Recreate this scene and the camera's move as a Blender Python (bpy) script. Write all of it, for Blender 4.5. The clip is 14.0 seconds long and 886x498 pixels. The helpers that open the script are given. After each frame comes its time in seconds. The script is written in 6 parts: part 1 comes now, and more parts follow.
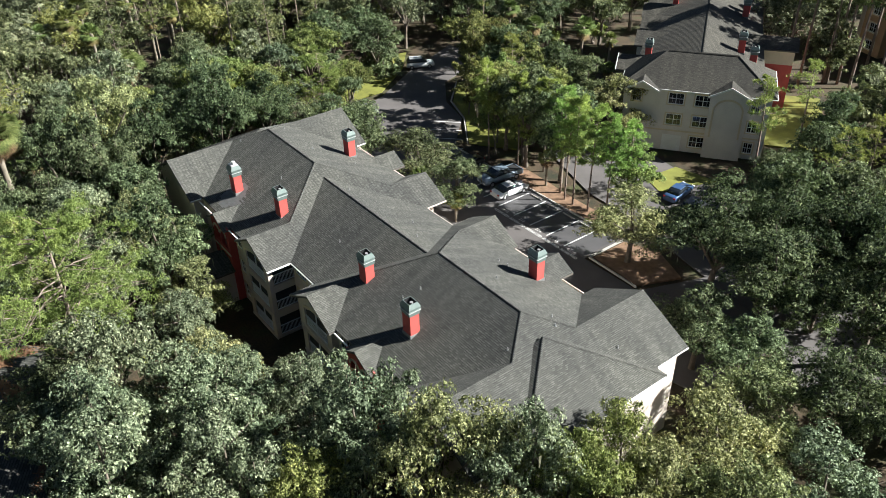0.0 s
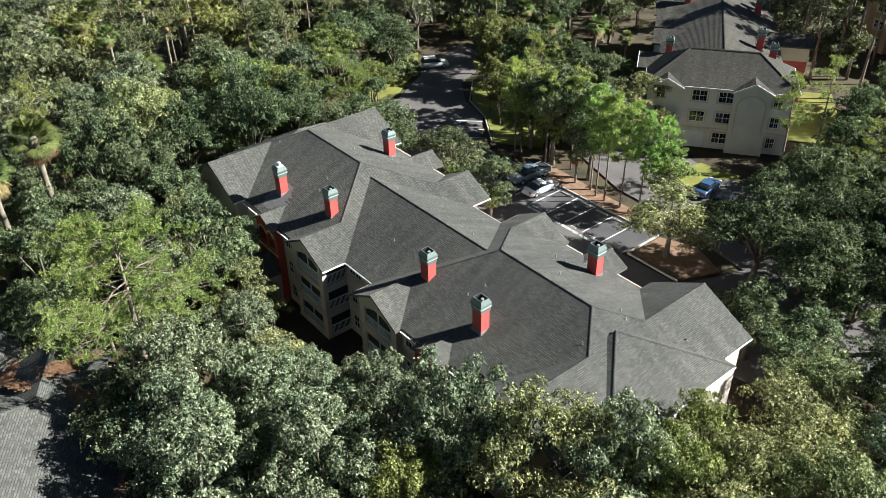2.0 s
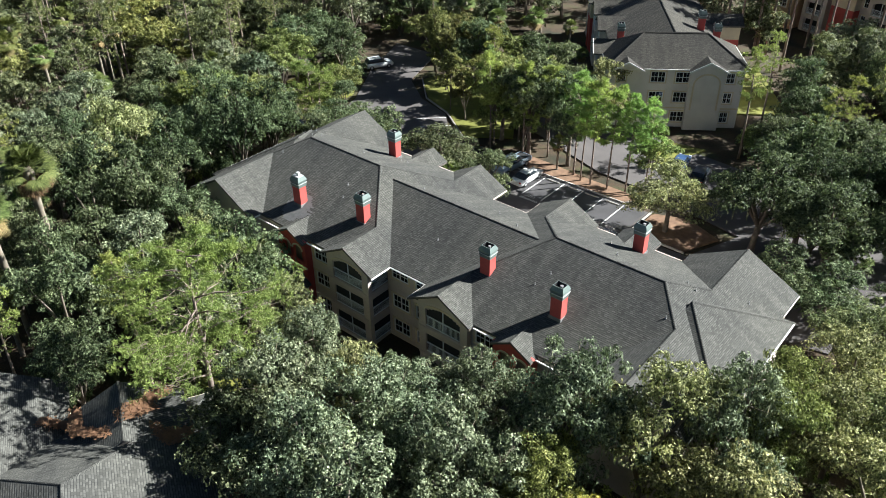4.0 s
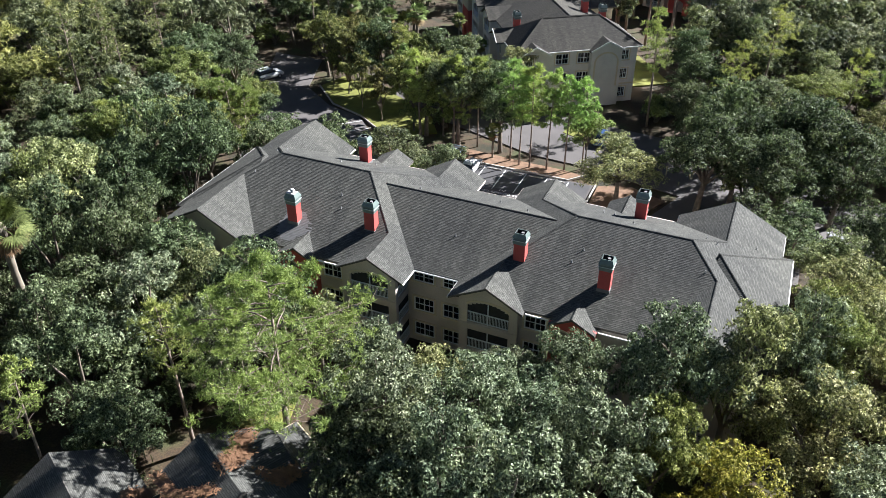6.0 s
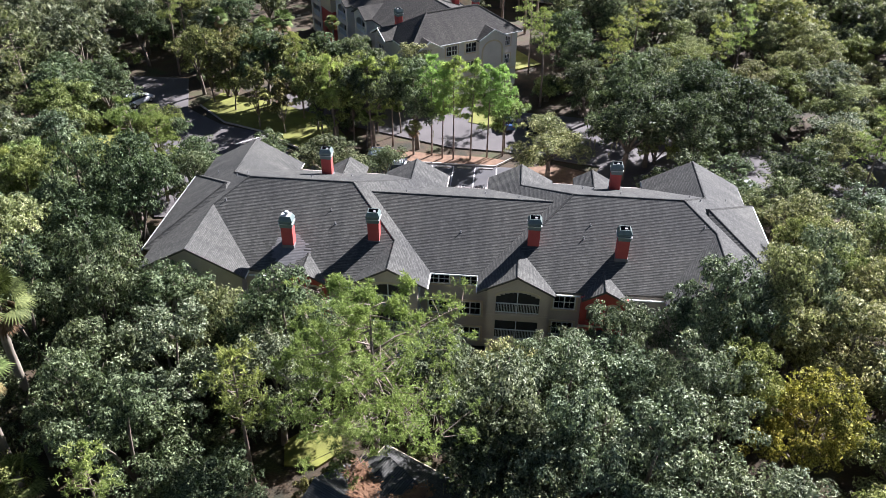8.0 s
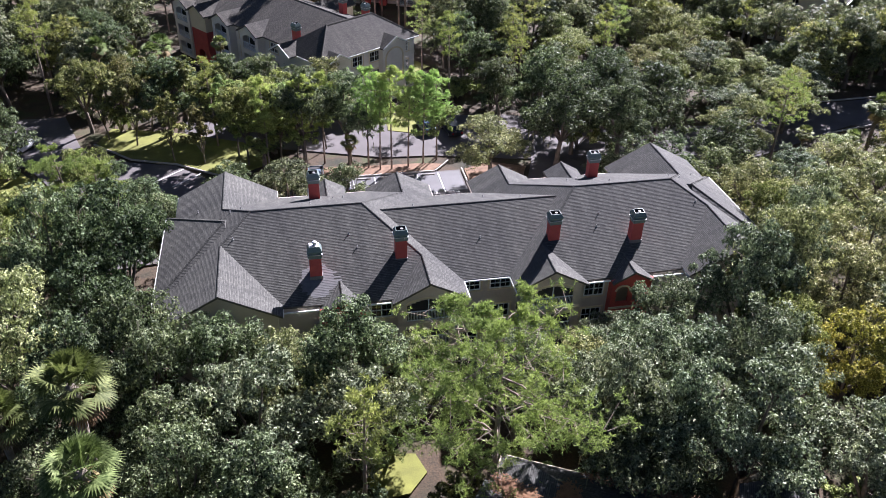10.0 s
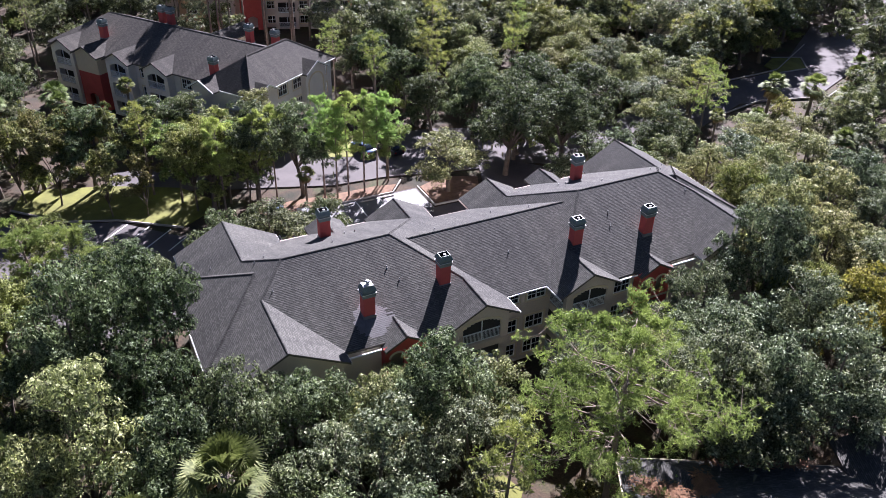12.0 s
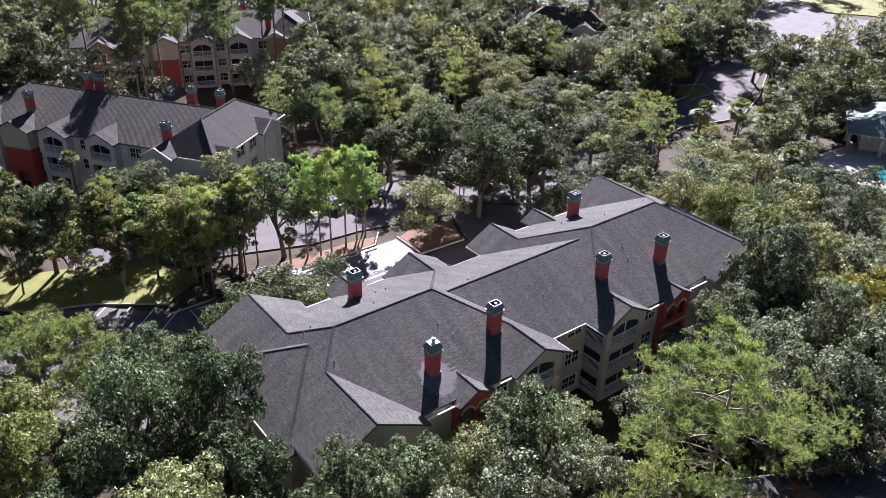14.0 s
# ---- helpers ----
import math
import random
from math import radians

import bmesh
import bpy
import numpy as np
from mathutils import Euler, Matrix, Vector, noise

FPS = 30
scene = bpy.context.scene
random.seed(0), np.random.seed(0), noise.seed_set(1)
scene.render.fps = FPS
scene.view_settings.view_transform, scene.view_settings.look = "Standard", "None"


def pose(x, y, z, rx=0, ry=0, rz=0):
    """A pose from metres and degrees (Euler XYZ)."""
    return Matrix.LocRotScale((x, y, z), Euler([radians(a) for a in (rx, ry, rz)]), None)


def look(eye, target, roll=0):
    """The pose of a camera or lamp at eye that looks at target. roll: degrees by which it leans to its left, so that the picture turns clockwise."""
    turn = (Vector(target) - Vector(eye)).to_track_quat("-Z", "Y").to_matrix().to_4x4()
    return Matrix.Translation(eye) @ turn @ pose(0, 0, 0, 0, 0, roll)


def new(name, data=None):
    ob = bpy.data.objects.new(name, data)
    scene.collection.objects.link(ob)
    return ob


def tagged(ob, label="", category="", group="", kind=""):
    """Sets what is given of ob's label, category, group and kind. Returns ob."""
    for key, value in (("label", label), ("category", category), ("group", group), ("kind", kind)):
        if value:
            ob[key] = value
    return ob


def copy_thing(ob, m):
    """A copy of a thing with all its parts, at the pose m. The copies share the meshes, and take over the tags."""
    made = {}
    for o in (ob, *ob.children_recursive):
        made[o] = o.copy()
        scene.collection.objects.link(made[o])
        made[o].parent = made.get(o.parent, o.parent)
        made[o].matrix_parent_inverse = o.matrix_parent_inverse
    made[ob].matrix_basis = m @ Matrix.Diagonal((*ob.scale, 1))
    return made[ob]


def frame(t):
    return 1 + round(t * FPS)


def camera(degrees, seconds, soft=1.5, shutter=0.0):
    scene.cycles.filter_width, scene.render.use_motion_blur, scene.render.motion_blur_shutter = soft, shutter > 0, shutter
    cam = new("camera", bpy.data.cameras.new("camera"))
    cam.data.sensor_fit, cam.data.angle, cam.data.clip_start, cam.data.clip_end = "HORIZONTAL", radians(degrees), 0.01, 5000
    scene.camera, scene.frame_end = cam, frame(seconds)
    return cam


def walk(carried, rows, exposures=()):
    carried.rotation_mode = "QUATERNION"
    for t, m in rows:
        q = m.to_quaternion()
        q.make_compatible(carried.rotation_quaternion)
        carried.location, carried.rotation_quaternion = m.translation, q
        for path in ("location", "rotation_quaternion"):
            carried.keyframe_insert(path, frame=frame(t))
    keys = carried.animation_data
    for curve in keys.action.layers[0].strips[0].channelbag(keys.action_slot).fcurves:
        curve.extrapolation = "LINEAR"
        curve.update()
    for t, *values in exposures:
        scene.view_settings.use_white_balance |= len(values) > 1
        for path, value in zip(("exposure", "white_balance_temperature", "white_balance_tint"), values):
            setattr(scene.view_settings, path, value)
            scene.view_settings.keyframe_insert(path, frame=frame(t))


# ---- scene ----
cam = camera(58.0, 14.0, 0.8)
PATH = [
    (0, (52.924, -31.381, 48.416), (51.589, -30.39, 47.304), -1.31),
    (0.5, (52.382, -32.405, 48.457), (51.054, -31.405, 47.346), -1.14),
    (1, (51.622, -33.596, 48.502), (50.301, -32.586, 47.391), -1.07),
    (1.5, (50.511, -35.162, 48.539), (49.203, -34.136, 47.428), -0.99),
    (2, (48.967, -37.192, 48.581), (47.671, -36.151, 47.469), -1.01),
    (2.5, (46.951, -39.635, 48.622), (45.695, -38.547, 47.509), -1.02),
    (3, (44.504, -42.364, 48.658), (43.311, -41.208, 47.544), -0.88),
    (3.5, (41.671, -45.268, 48.677), (40.531, -44.062, 47.561), -0.83),
    (4, (38.48, -48.169, 48.691), (37.411, -46.901, 47.573), -0.62),
    (6.5, (18.381, -60.123, 48.55), (17.847, -58.553, 47.432), 0.10),
    (7, (13.815, -61.491, 48.533), (13.411, -59.883, 47.414), 0.34),
    (7.5, (9.154, -62.464, 48.543), (8.879, -60.829, 47.423), 0.53),
    (8, (4.398, -63.011, 48.558), (4.242, -61.361, 47.438), 0.52),
    (10.5, (-20.176, -61.057, 49.125), (-19.707, -59.454, 48.024), 1.68),
    (11, (-24.645, -59.394, 49.245), (-24.061, -57.826, 48.149), 1.59),
    (11.5, (-28.858, -57.428, 49.384), (-28.174, -55.898, 48.293), 1.63),
    (12, (-32.729, -55.296, 49.514), (-31.964, -53.798, 48.433), 1.61),
    (12.5, (-36.23, -53.092, 49.624), (-35.384, -51.622, 48.563), 1.62),
    (13, (-39.436, -50.887, 49.735), (-38.513, -49.449, 48.696), 1.61),
    (13.5, (-42.443, -48.728, 49.837), (-41.443, -47.325, 48.821), 1.57),
    (14, (-45.35, -46.607, 49.9), (-44.275, -45.241, 48.911), 1.55),
]
walk(cam, [(t, look(eye, target, roll)) for t, eye, target, roll in PATH], [(0, 1.68, 5950, 6), (3.5, 1.77, 5840, 6), (7, 2.0, 5680, 15), (11, 2.06, 5570, 28), (14, 1.97, 5580, 30)])

# ---- light ----
SUN_AZ, SUN_EL = 50.0, 34.0  # degrees: towards the sun from +x to +y, and above the horizon
world = bpy.data.worlds.new("sky")
scene.world = world
world.use_nodes = True
wn = world.node_tree.nodes
wn.clear()
sky = wn.new("ShaderNodeTexSky")
sky.sky_type, sky.sun_disc = "NISHITA", False
sky.ozone_density = 2.5
sky.sun_elevation, sky.sun_rotation = radians(SUN_EL), radians(90 - SUN_AZ)
back = wn.new("ShaderNodeBackground")
back.inputs["Strength"].default_value = 0.016
wout = wn.new("ShaderNodeOutputWorld")
world.node_tree.links.new(sky.outputs[0], back.inputs[0])
world.node_tree.links.new(back.outputs[0], wout.inputs[0])
sun_data = bpy.data.lights.new("sun", "SUN")
sun_data.energy, sun_data.angle, sun_data.color = 5.0, radians(0.53), (1.0, 0.94, 0.84)
sun = new("sun", sun_data)
_d = Vector((math.cos(radians(SUN_EL)) * math.cos(radians(SUN_AZ)), math.cos(radians(SUN_EL)) * math.sin(radians(SUN_AZ)), math.sin(radians(SUN_EL))))
sun.matrix_world = look(_d * 200, (0, 0, 0))
scene.view_settings.exposure = 1.2

# ---- materials ----
def mat(name):
    m = bpy.data.materials.new(name)
    m.use_nodes = True
    t = m.node_tree
    return m, t, t.nodes["Principled BSDF"]


def node(t, kind, **ins):
    n = t.nodes.new(kind)
    for k, v in ins.items():
        n.inputs[k.replace("_", " ")].default_value = v
    return n


def link(t, a, b):
    t.links.new(a, b)


def ramp(t, fac, stops):
    r = t.nodes.new("ShaderNodeValToRGB")
    el = r.color_ramp.elements
    while len(el) < len(stops):
        el.new(0.5)
    for e, (p, c) in zip(el, stops):
        e.position, e.color = p, (*c, 1)
    link(t, fac, r.inputs[0])
    return r.outputs[0]


def math_node(t, op, a, b=None):
    n = t.nodes.new("ShaderNodeMath")
    n.operation = op
    for i, v in enumerate((a, b)):
        if v is None:
            continue
        if isinstance(v, (int, float)):
            n.inputs[i].default_value = v
        else:
            link(t, v, n.inputs[i])
    return n.outputs[0]


def mixed(t, fac, a, b, mode="MIX"):
    n = t.nodes.new("ShaderNodeMix")
    n.data_type, n.blend_type = "RGBA", mode
    for sock, v in ((n.inputs[0], fac), (n.inputs[6], a), (n.inputs[7], b)):
        if isinstance(v, (int, float)):
            sock.default_value = v
        elif isinstance(v, tuple):
            sock.default_value = (*v, 1)
        else:
            link(t, v, sock)
    return n.outputs[2]


def noise_fac(t, scale, detail=3.0, coord=None, stretch=None):
    n = node(t, "ShaderNodeTexNoise", Scale=scale, Detail=detail)
    if coord is None:
        coord = t.nodes.new("ShaderNodeTexCoord").outputs["Object"]
    if stretch:
        mp = t.nodes.new("ShaderNodeMapping")
        mp.inputs["Scale"].default_value = stretch
        link(t, coord, mp.inputs[0])
        coord = mp.outputs[0]
    link(t, coord, n.inputs["Vector"])
    return n.outputs["Fac"]


def add_bump(t, bsdf, height, strength=0.3, dist=0.02):
    b = node(t, "ShaderNodeBump", Strength=strength, Distance=dist)
    link(t, height, b.inputs["Height"])
    link(t, b.outputs[0], bsdf.inputs["Normal"])


def plain(name, color, rough=0.8, vary=0.25, scale=3.0, fine=25.0, metal=0.0, bump=0.15):
    """A matt surface with two scales of variation."""
    m, t, b = mat(name)
    lo = tuple(c * (1 - vary) for c in color)
    hi = tuple(min(1, c * (1 + vary)) for c in color)
    c1 = ramp(t, noise_fac(t, scale), [(0.3, lo), (0.7, hi)])
    f2 = noise_fac(t, fine, 4)
    c2 = mixed(t, 0.35, c1, ramp(t, f2, [(0.3, tuple(c * 0.7 for c in color)), (0.7, tuple(min(1, c * 1.25) for c in color))]))
    link(t, c2, b.inputs["Base Color"])
    b.inputs["Roughness"].default_value, b.inputs["Metallic"].default_value = rough, metal
    if bump:
        add_bump(t, b, f2, bump, 0.02)
    return m


def shingle_material(name, base=0.085, warm=(1.0, 1.0, 0.915)):
    """Asphalt shingles: level courses with staggered tabs, algae streaks running down the slope."""
    m, t, b = mat(name)
    tc = t.nodes.new("ShaderNodeTexCoord").outputs["Object"]
    ge = t.nodes.new("ShaderNodeNewGeometry")
    sp = t.nodes.new("ShaderNodeSeparateXYZ")
    link(t, tc, sp.inputs[0])
    vt = t.nodes.new("ShaderNodeVectorTransform")
    vt.vector_type, vt.convert_from, vt.convert_to = "NORMAL", "WORLD", "OBJECT"
    link(t, ge.outputs["True Normal"], vt.inputs[0])
    nrm = t.nodes.new("ShaderNodeSeparateXYZ")
    link(t, vt.outputs[0], nrm.inputs[0])
    facing_x = math_node(t, "GREATER_THAN", math_node(t, "ABSOLUTE", nrm.outputs[0]), math_node(t, "ABSOLUTE", nrm.outputs[1]))
    along = t.nodes.new("ShaderNodeMix")
    along.data_type = "FLOAT"
    link(t, facing_x, along.inputs[0])
    link(t, sp.outputs[0], along.inputs[2])
    link(t, sp.outputs[1], along.inputs[3])
    along = along.outputs[0]
    course = math_node(t, "DIVIDE", sp.outputs[2], 0.064)
    row = math_node(t, "FLOOR", course)
    rowz = t.nodes.new("ShaderNodeTexWhiteNoise")
    rowz.noise_dimensions = "1D"
    link(t, row, rowz.inputs["W"])
    shift = rowz.outputs["Value"]
    tab = math_node(t, "ADD", math_node(t, "DIVIDE", along, 0.27), shift)
    tabn = math_node(t, "FLOOR", tab)
    tabf = math_node(t, "FRACT", tab)
    cv = t.nodes.new("ShaderNodeCombineXYZ")
    link(t, tabn, cv.inputs[0])
    link(t, row, cv.inputs[1])
    wnz = t.nodes.new("ShaderNodeTexWhiteNoise")
    wnz.noise_dimensions = "2D"
    link(t, cv.outputs[0], wnz.inputs["Vector"])
    dark, light = tuple(base * 0.7 * w for w in warm), tuple(base * 1.3 * w for w in warm)
    tone = mixed(t, wnz.outputs["Value"], dark, light)
    # streaks down the slope
    sv = t.nodes.new("ShaderNodeCombineXYZ")
    link(t, math_node(t, "MULTIPLY", along, 1.1), sv.inputs[0])
    link(t, math_node(t, "MULTIPLY", sp.outputs[2], 0.35), sv.inputs[1])
    st = node(t, "ShaderNodeTexNoise", Scale=1.0, Detail=5.0, Roughness=0.65)
    link(t, sv.outputs[0], st.inputs["Vector"])
    streak = ramp(t, st.outputs["Fac"], [(0.36, (0.76, 0.76, 0.77)), (0.66, (1.18, 1.17, 1.15))])
    tone = mixed(t, 0.85, tone, streak, "MULTIPLY")
    big = ramp(t, noise_fac(t, 0.12, 3), [(0.3, (0.8, 0.8, 0.82)), (0.7, (1.15, 1.14, 1.1))])
    tone = mixed(t, 1.0, tone, big, "MULTIPLY")
    seam = math_node(t, "LESS_THAN", tabf, 0.06)
    tone = mixed(t, math_node(t, "MULTIPLY", seam, 0.5), tone, (0.012, 0.012, 0.013))
    # shadow line at the butt of every course, painted in; stronger on random tabs
    butt = math_node(t, "LESS_THAN", math_node(t, "FRACT", math_node(t, "ADD", course, 0.02)), 0.4)
    worn = math_node(t, "GREATER_THAN", wnz.outputs["Value"], 0.42)
    tone = mixed(t, math_node(t, "MULTIPLY", butt, math_node(t, "ADD", math_node(t, "MULTIPLY", worn, 0.45), 0.22)), tone, (0.014, 0.014, 0.015))
    link(t, tone, b.inputs["Base Color"])
    b.inputs["Roughness"].default_value = 0.85
    b.inputs["Diffuse Roughness"].default_value = 0.2
    b.inputs["Specular IOR Level"].default_value = 0.18
    add_bump(t, b, math_node(t, "ADD", wnz.outputs["Value"], noise_fac(t, 40.0, 3)), 0.25, 0.008)
    return m


def leaf_material(name, dark, light, trans=0.35, rough=0.5, grain=8.5):
    """Leaves: every leaf its own tone, every tree its own cast, with light coming through."""
    m, t, b = mat(name)
    ge = t.nodes.new("ShaderNodeNewGeometry")
    oi = t.nodes.new("ShaderNodeObjectInfo")
    c = mixed(t, ge.outputs["Random Per Island"], dark, light)
    c = mixed(t, 0.8, c, ramp(t, noise_fac(t, 0.45, 2), [(0.3, (0.62, 0.66, 0.6)), (0.7, (1.3, 1.26, 1.15))]), "MULTIPLY")
    c = mixed(t, 0.75, c, ramp(t, noise_fac(t, 0.13, 1), [(0.32, (0.7, 0.74, 0.7)), (0.68, (1.25, 1.2, 1.1))]), "MULTIPLY")
    if grain:
        # a spray holds several small leaves with gaps between them, each with its own tone and tilt; the wide tones
        # also paint light and shadow among them
        vo = node(t, "ShaderNodeTexVoronoi", Scale=grain, Randomness=1.0)
        link(t, t.nodes.new("ShaderNodeTexCoord").outputs["Object"], vo.inputs["Vector"])
        tone = t.nodes.new("ShaderNodeSeparateXYZ")
        link(t, vo.outputs["Color"], tone.inputs[0])
        c = mixed(t, 1.0, c, ramp(t, tone.outputs[0], [(0.1, (0.3, 0.33, 0.3)), (0.5, (0.88, 0.88, 0.86)), (0.95, (1.7, 1.68, 1.68))]), "MULTIPLY")
    else:
        # fine noise paints light and shadow among the needles into the colour
        c = mixed(t, 0.8, c, ramp(t, noise_fac(t, 8.0, 2), [(0.35, (0.5, 0.53, 0.45)), (0.65, (1.4, 1.37, 1.35))]), "MULTIPLY")
    hs = node(t, "ShaderNodeHueSaturation", Saturation=1.0)
    link(t, math_node(t, "ADD", math_node(t, "MULTIPLY", oi.outputs["Random"], 0.05), 0.475), hs.inputs["Hue"])
    link(t, math_node(t, "ADD", math_node(t, "MULTIPLY", math_node(t, "FRACT", math_node(t, "MULTIPLY", oi.outputs["Random"], 7.3)), 0.3), 0.87), hs.inputs["Value"])
    link(t, c, hs.inputs["Color"])
    b.inputs["Roughness"].default_value = rough
    b.inputs["Specular IOR Level"].default_value = 0.12
    link(t, hs.outputs[0], b.inputs["Base Color"])
    tr = t.nodes.new("ShaderNodeBsdfTranslucent")
    tc = mixed(t, 1.0, hs.outputs[0], (1.06, 1.12, 0.82), "MULTIPLY")
    link(t, tc, tr.inputs["Color"])
    mx = node(t, "ShaderNodeMixShader", Fac=trans)
    link(t, b.outputs[0], mx.inputs[1])
    link(t, tr.outputs[0], mx.inputs[2])
    if grain:
        tilt = t.nodes.new("ShaderNodeVectorMath")
        tilt.operation = "MULTIPLY_ADD"
        link(t, vo.outputs["Color"], tilt.inputs[0])
        tilt.inputs[1].default_value, tilt.inputs[2].default_value = (1.2, 1.2, 1.2), (-0.6, -0.6, -0.6)
        add = t.nodes.new("ShaderNodeVectorMath")
        add.operation = "ADD"
        link(t, ge.outputs["Normal"], add.inputs[0])
        link(t, tilt.outputs[0], add.inputs[1])
        nz = t.nodes.new("ShaderNodeVectorMath")
        nz.operation = "NORMALIZE"
        link(t, add.outputs[0], nz.inputs[0])
        link(t, nz.outputs[0], b.inputs["Normal"])
        link(t, nz.outputs[0], tr.inputs["Normal"])
        gap = t.nodes.new("ShaderNodeBsdfTransparent")
        cut = t.nodes.new("ShaderNodeMixShader")
        link(t, math_node(t, "GREATER_THAN", vo.outputs["Distance"], 0.6), cut.inputs[0])
        link(t, mx.outputs[0], cut.inputs[1])
        link(t, gap.outputs[0], cut.inputs[2])
        mx = cut
    link(t, mx.outputs[0], t.nodes["Material Output"].inputs["Surface"])
    return m


def ground_material(name):
    """Leaf litter, soil and thin grass under trees."""
    m, t, b = mat(name)
    c = ramp(t, noise_fac(t, 0.25, 4), [(0.3, (0.02, 0.022, 0.01)), (0.5, (0.06, 0.04, 0.022)), (0.7, (0.05, 0.06, 0.02))])
    c = mixed(t, 0.6, c, ramp(t, noise_fac(t, 6.0, 5), [(0.3, (0.35, 0.35, 0.35)), (0.7, (1.6, 1.5, 1.4))]), "MULTIPLY")
    link(t, c, b.inputs["Base Color"])
    b.inputs["Roughness"].default_value = 0.95
    add_bump(t, b, noise_fac(t, 5.0, 5), 0.6, 0.08)
    return m


SHINGLE = shingle_material("asphalt_shingle", 0.1)
SHINGLE2 = shingle_material("asphalt_shingle_brownish", 0.08, (1.05, 0.99, 0.85))
SHINGLE_NEW = plain("newer_shingle", (0.13, 0.127, 0.127), 0.8, 0.2, 3.0, 20)
STUCCO = plain("beige_stucco", (0.54, 0.465, 0.41), 0.9, 0.12, 0.6, 30)
STUCCO_LIGHT = plain("cream_stucco", (0.62, 0.53, 0.38), 0.9, 0.1, 0.6, 30)
STUCCO_GREY = plain("grey_beige_stucco", (0.68, 0.64, 0.59), 0.9, 0.1, 0.6, 30)
# darker copy of the stucco: shade painted onto back walls of recesses
STUCCO_DARK = plain("recess_shade_stucco", (0.28, 0.23, 0.18), 0.9, 0.12, 0.6, 30)
STUCCO_ORANGE = plain("orange_stucco", (0.44, 0.29, 0.17), 0.9, 0.12, 0.6, 30)
RED = plain("red_stucco", (0.44, 0.078, 0.066), 0.85, 0.12, 1.0, 30)
WHITE = plain("white_trim_paint", (0.78, 0.78, 0.75), 0.55, 0.06, 1.0, 20, bump=0.05)
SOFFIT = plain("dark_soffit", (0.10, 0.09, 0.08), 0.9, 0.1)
PLATE = plain("bright_sheet_metal", (0.5, 0.5, 0.5), 0.55, 0.1, 3, 20, 0.3, 0.05)
CAP = plain("pale_green_metal", (0.14, 0.178, 0.166), 0.45, 0.18, 2.0, 12, 0.1, 0.1)
STEEL = plain("galvanised_steel", (0.62, 0.63, 0.64), 0.35, 0.1, 3, 20, 0.8, 0.05)
LEAD = plain("vent_pipe_lead", (0.17, 0.17, 0.17), 0.6, 0.2, 3, 20)
DARK = plain("dark_recess", (0.015, 0.015, 0.017), 0.8, 0.2)
SCREEN = plain("dark_insect_screen", (0.022, 0.022, 0.026), 0.7, 0.3, 1.5, 40, bump=0.0)
RAIL = plain("pale_rail_paint", (0.74, 0.77, 0.81), 0.5, 0.06, 1, 20, bump=0.0)
BLIND = plain("window_blind", (0.16, 0.165, 0.17), 0.7, 0.2, 1.2, 10, bump=0.0)
ASPHALT = plain("asphalt", (0.075, 0.072, 0.075), 0.5, 0.3, 0.35, 18, bump=0.3)
ASPHALT_OLD = plain("worn_asphalt", (0.10, 0.09, 0.088), 0.9, 0.25, 0.3, 16, bump=0.3)
CONCRETE = plain("concrete", (0.38, 0.36, 0.33), 0.9, 0.2, 0.8, 15)
PAVING = plain("paving", (0.12, 0.113, 0.108), 0.9, 0.25, 0.3, 3)
MULCH = plain("pine_straw_mulch", (0.18, 0.108, 0.066), 0.95, 0.4, 1.5, 14, bump=0.8)
GRASS = plain("lawn_grass", (0.15, 0.155, 0.026), 0.9, 0.4, 0.5, 12, bump=0.8)
PAINT = plain("white_road_paint", (0.70, 0.70, 0.68), 0.7, 0.15, 3, 25)
SOIL = ground_material("forest_floor")
BARK = plain("oak_bark", (0.14, 0.115, 0.09), 0.95, 0.4, 2, 14, bump=0.8)
PINE_BARK = plain("pine_bark", (0.21, 0.165, 0.135), 0.95, 0.4, 2, 12, bump=0.8)
PALM_BARK = plain("palm_bark", (0.20, 0.17, 0.13), 0.95, 0.35, 2, 12, bump=0.8)
OAK_LEAF = leaf_material("oak_leaf", (0.056, 0.076, 0.040), (0.270, 0.315, 0.195))
OAK_LEAF_GREY = leaf_material("greyish_oak_leaf", (0.078, 0.1, 0.06), (0.345, 0.385, 0.28), 0.27, 0.48)
YELLOW_LEAF = leaf_material("yellow_green_leaf", (0.135, 0.162, 0.055), (0.369, 0.405, 0.170), 0.36)
LIME_LEAF = leaf_material("lime_green_leaf", (0.148, 0.185, 0.066), (0.445, 0.51, 0.21), 0.45)
OLIVE_LEAF = leaf_material("olive_leaf", (0.15, 0.16, 0.08), (0.485, 0.495, 0.275))
DARK_LEAF = leaf_material("dark_oak_leaf", (0.035, 0.050, 0.027), (0.176, 0.207, 0.120))
GOLD_LEAF = leaf_material("golden_leaf", (0.205, 0.200, 0.040), (0.480, 0.490, 0.110))
AUTUMN_LEAF = leaf_material("bronze_leaf", (0.115, 0.125, 0.05), (0.34, 0.335, 0.14))
PINE_LEAF = leaf_material("pine_needles", (0.140, 0.171, 0.055), (0.396, 0.441, 0.170), 0.38, grain=0)
LIME_NEEDLE = leaf_material("lime_pine_needles", (0.165, 0.225, 0.075), (0.46, 0.57, 0.22), 0.42, grain=0)
DULL_NEEDLE = leaf_material("dull_pine_needles", (0.072, 0.095, 0.045), (0.279, 0.324, 0.170), 0.38, grain=0)
PALM_LEAF = leaf_material("palm_frond", (0.095, 0.125, 0.04), (0.27, 0.31, 0.13), 0.25, 0.6, grain=0)
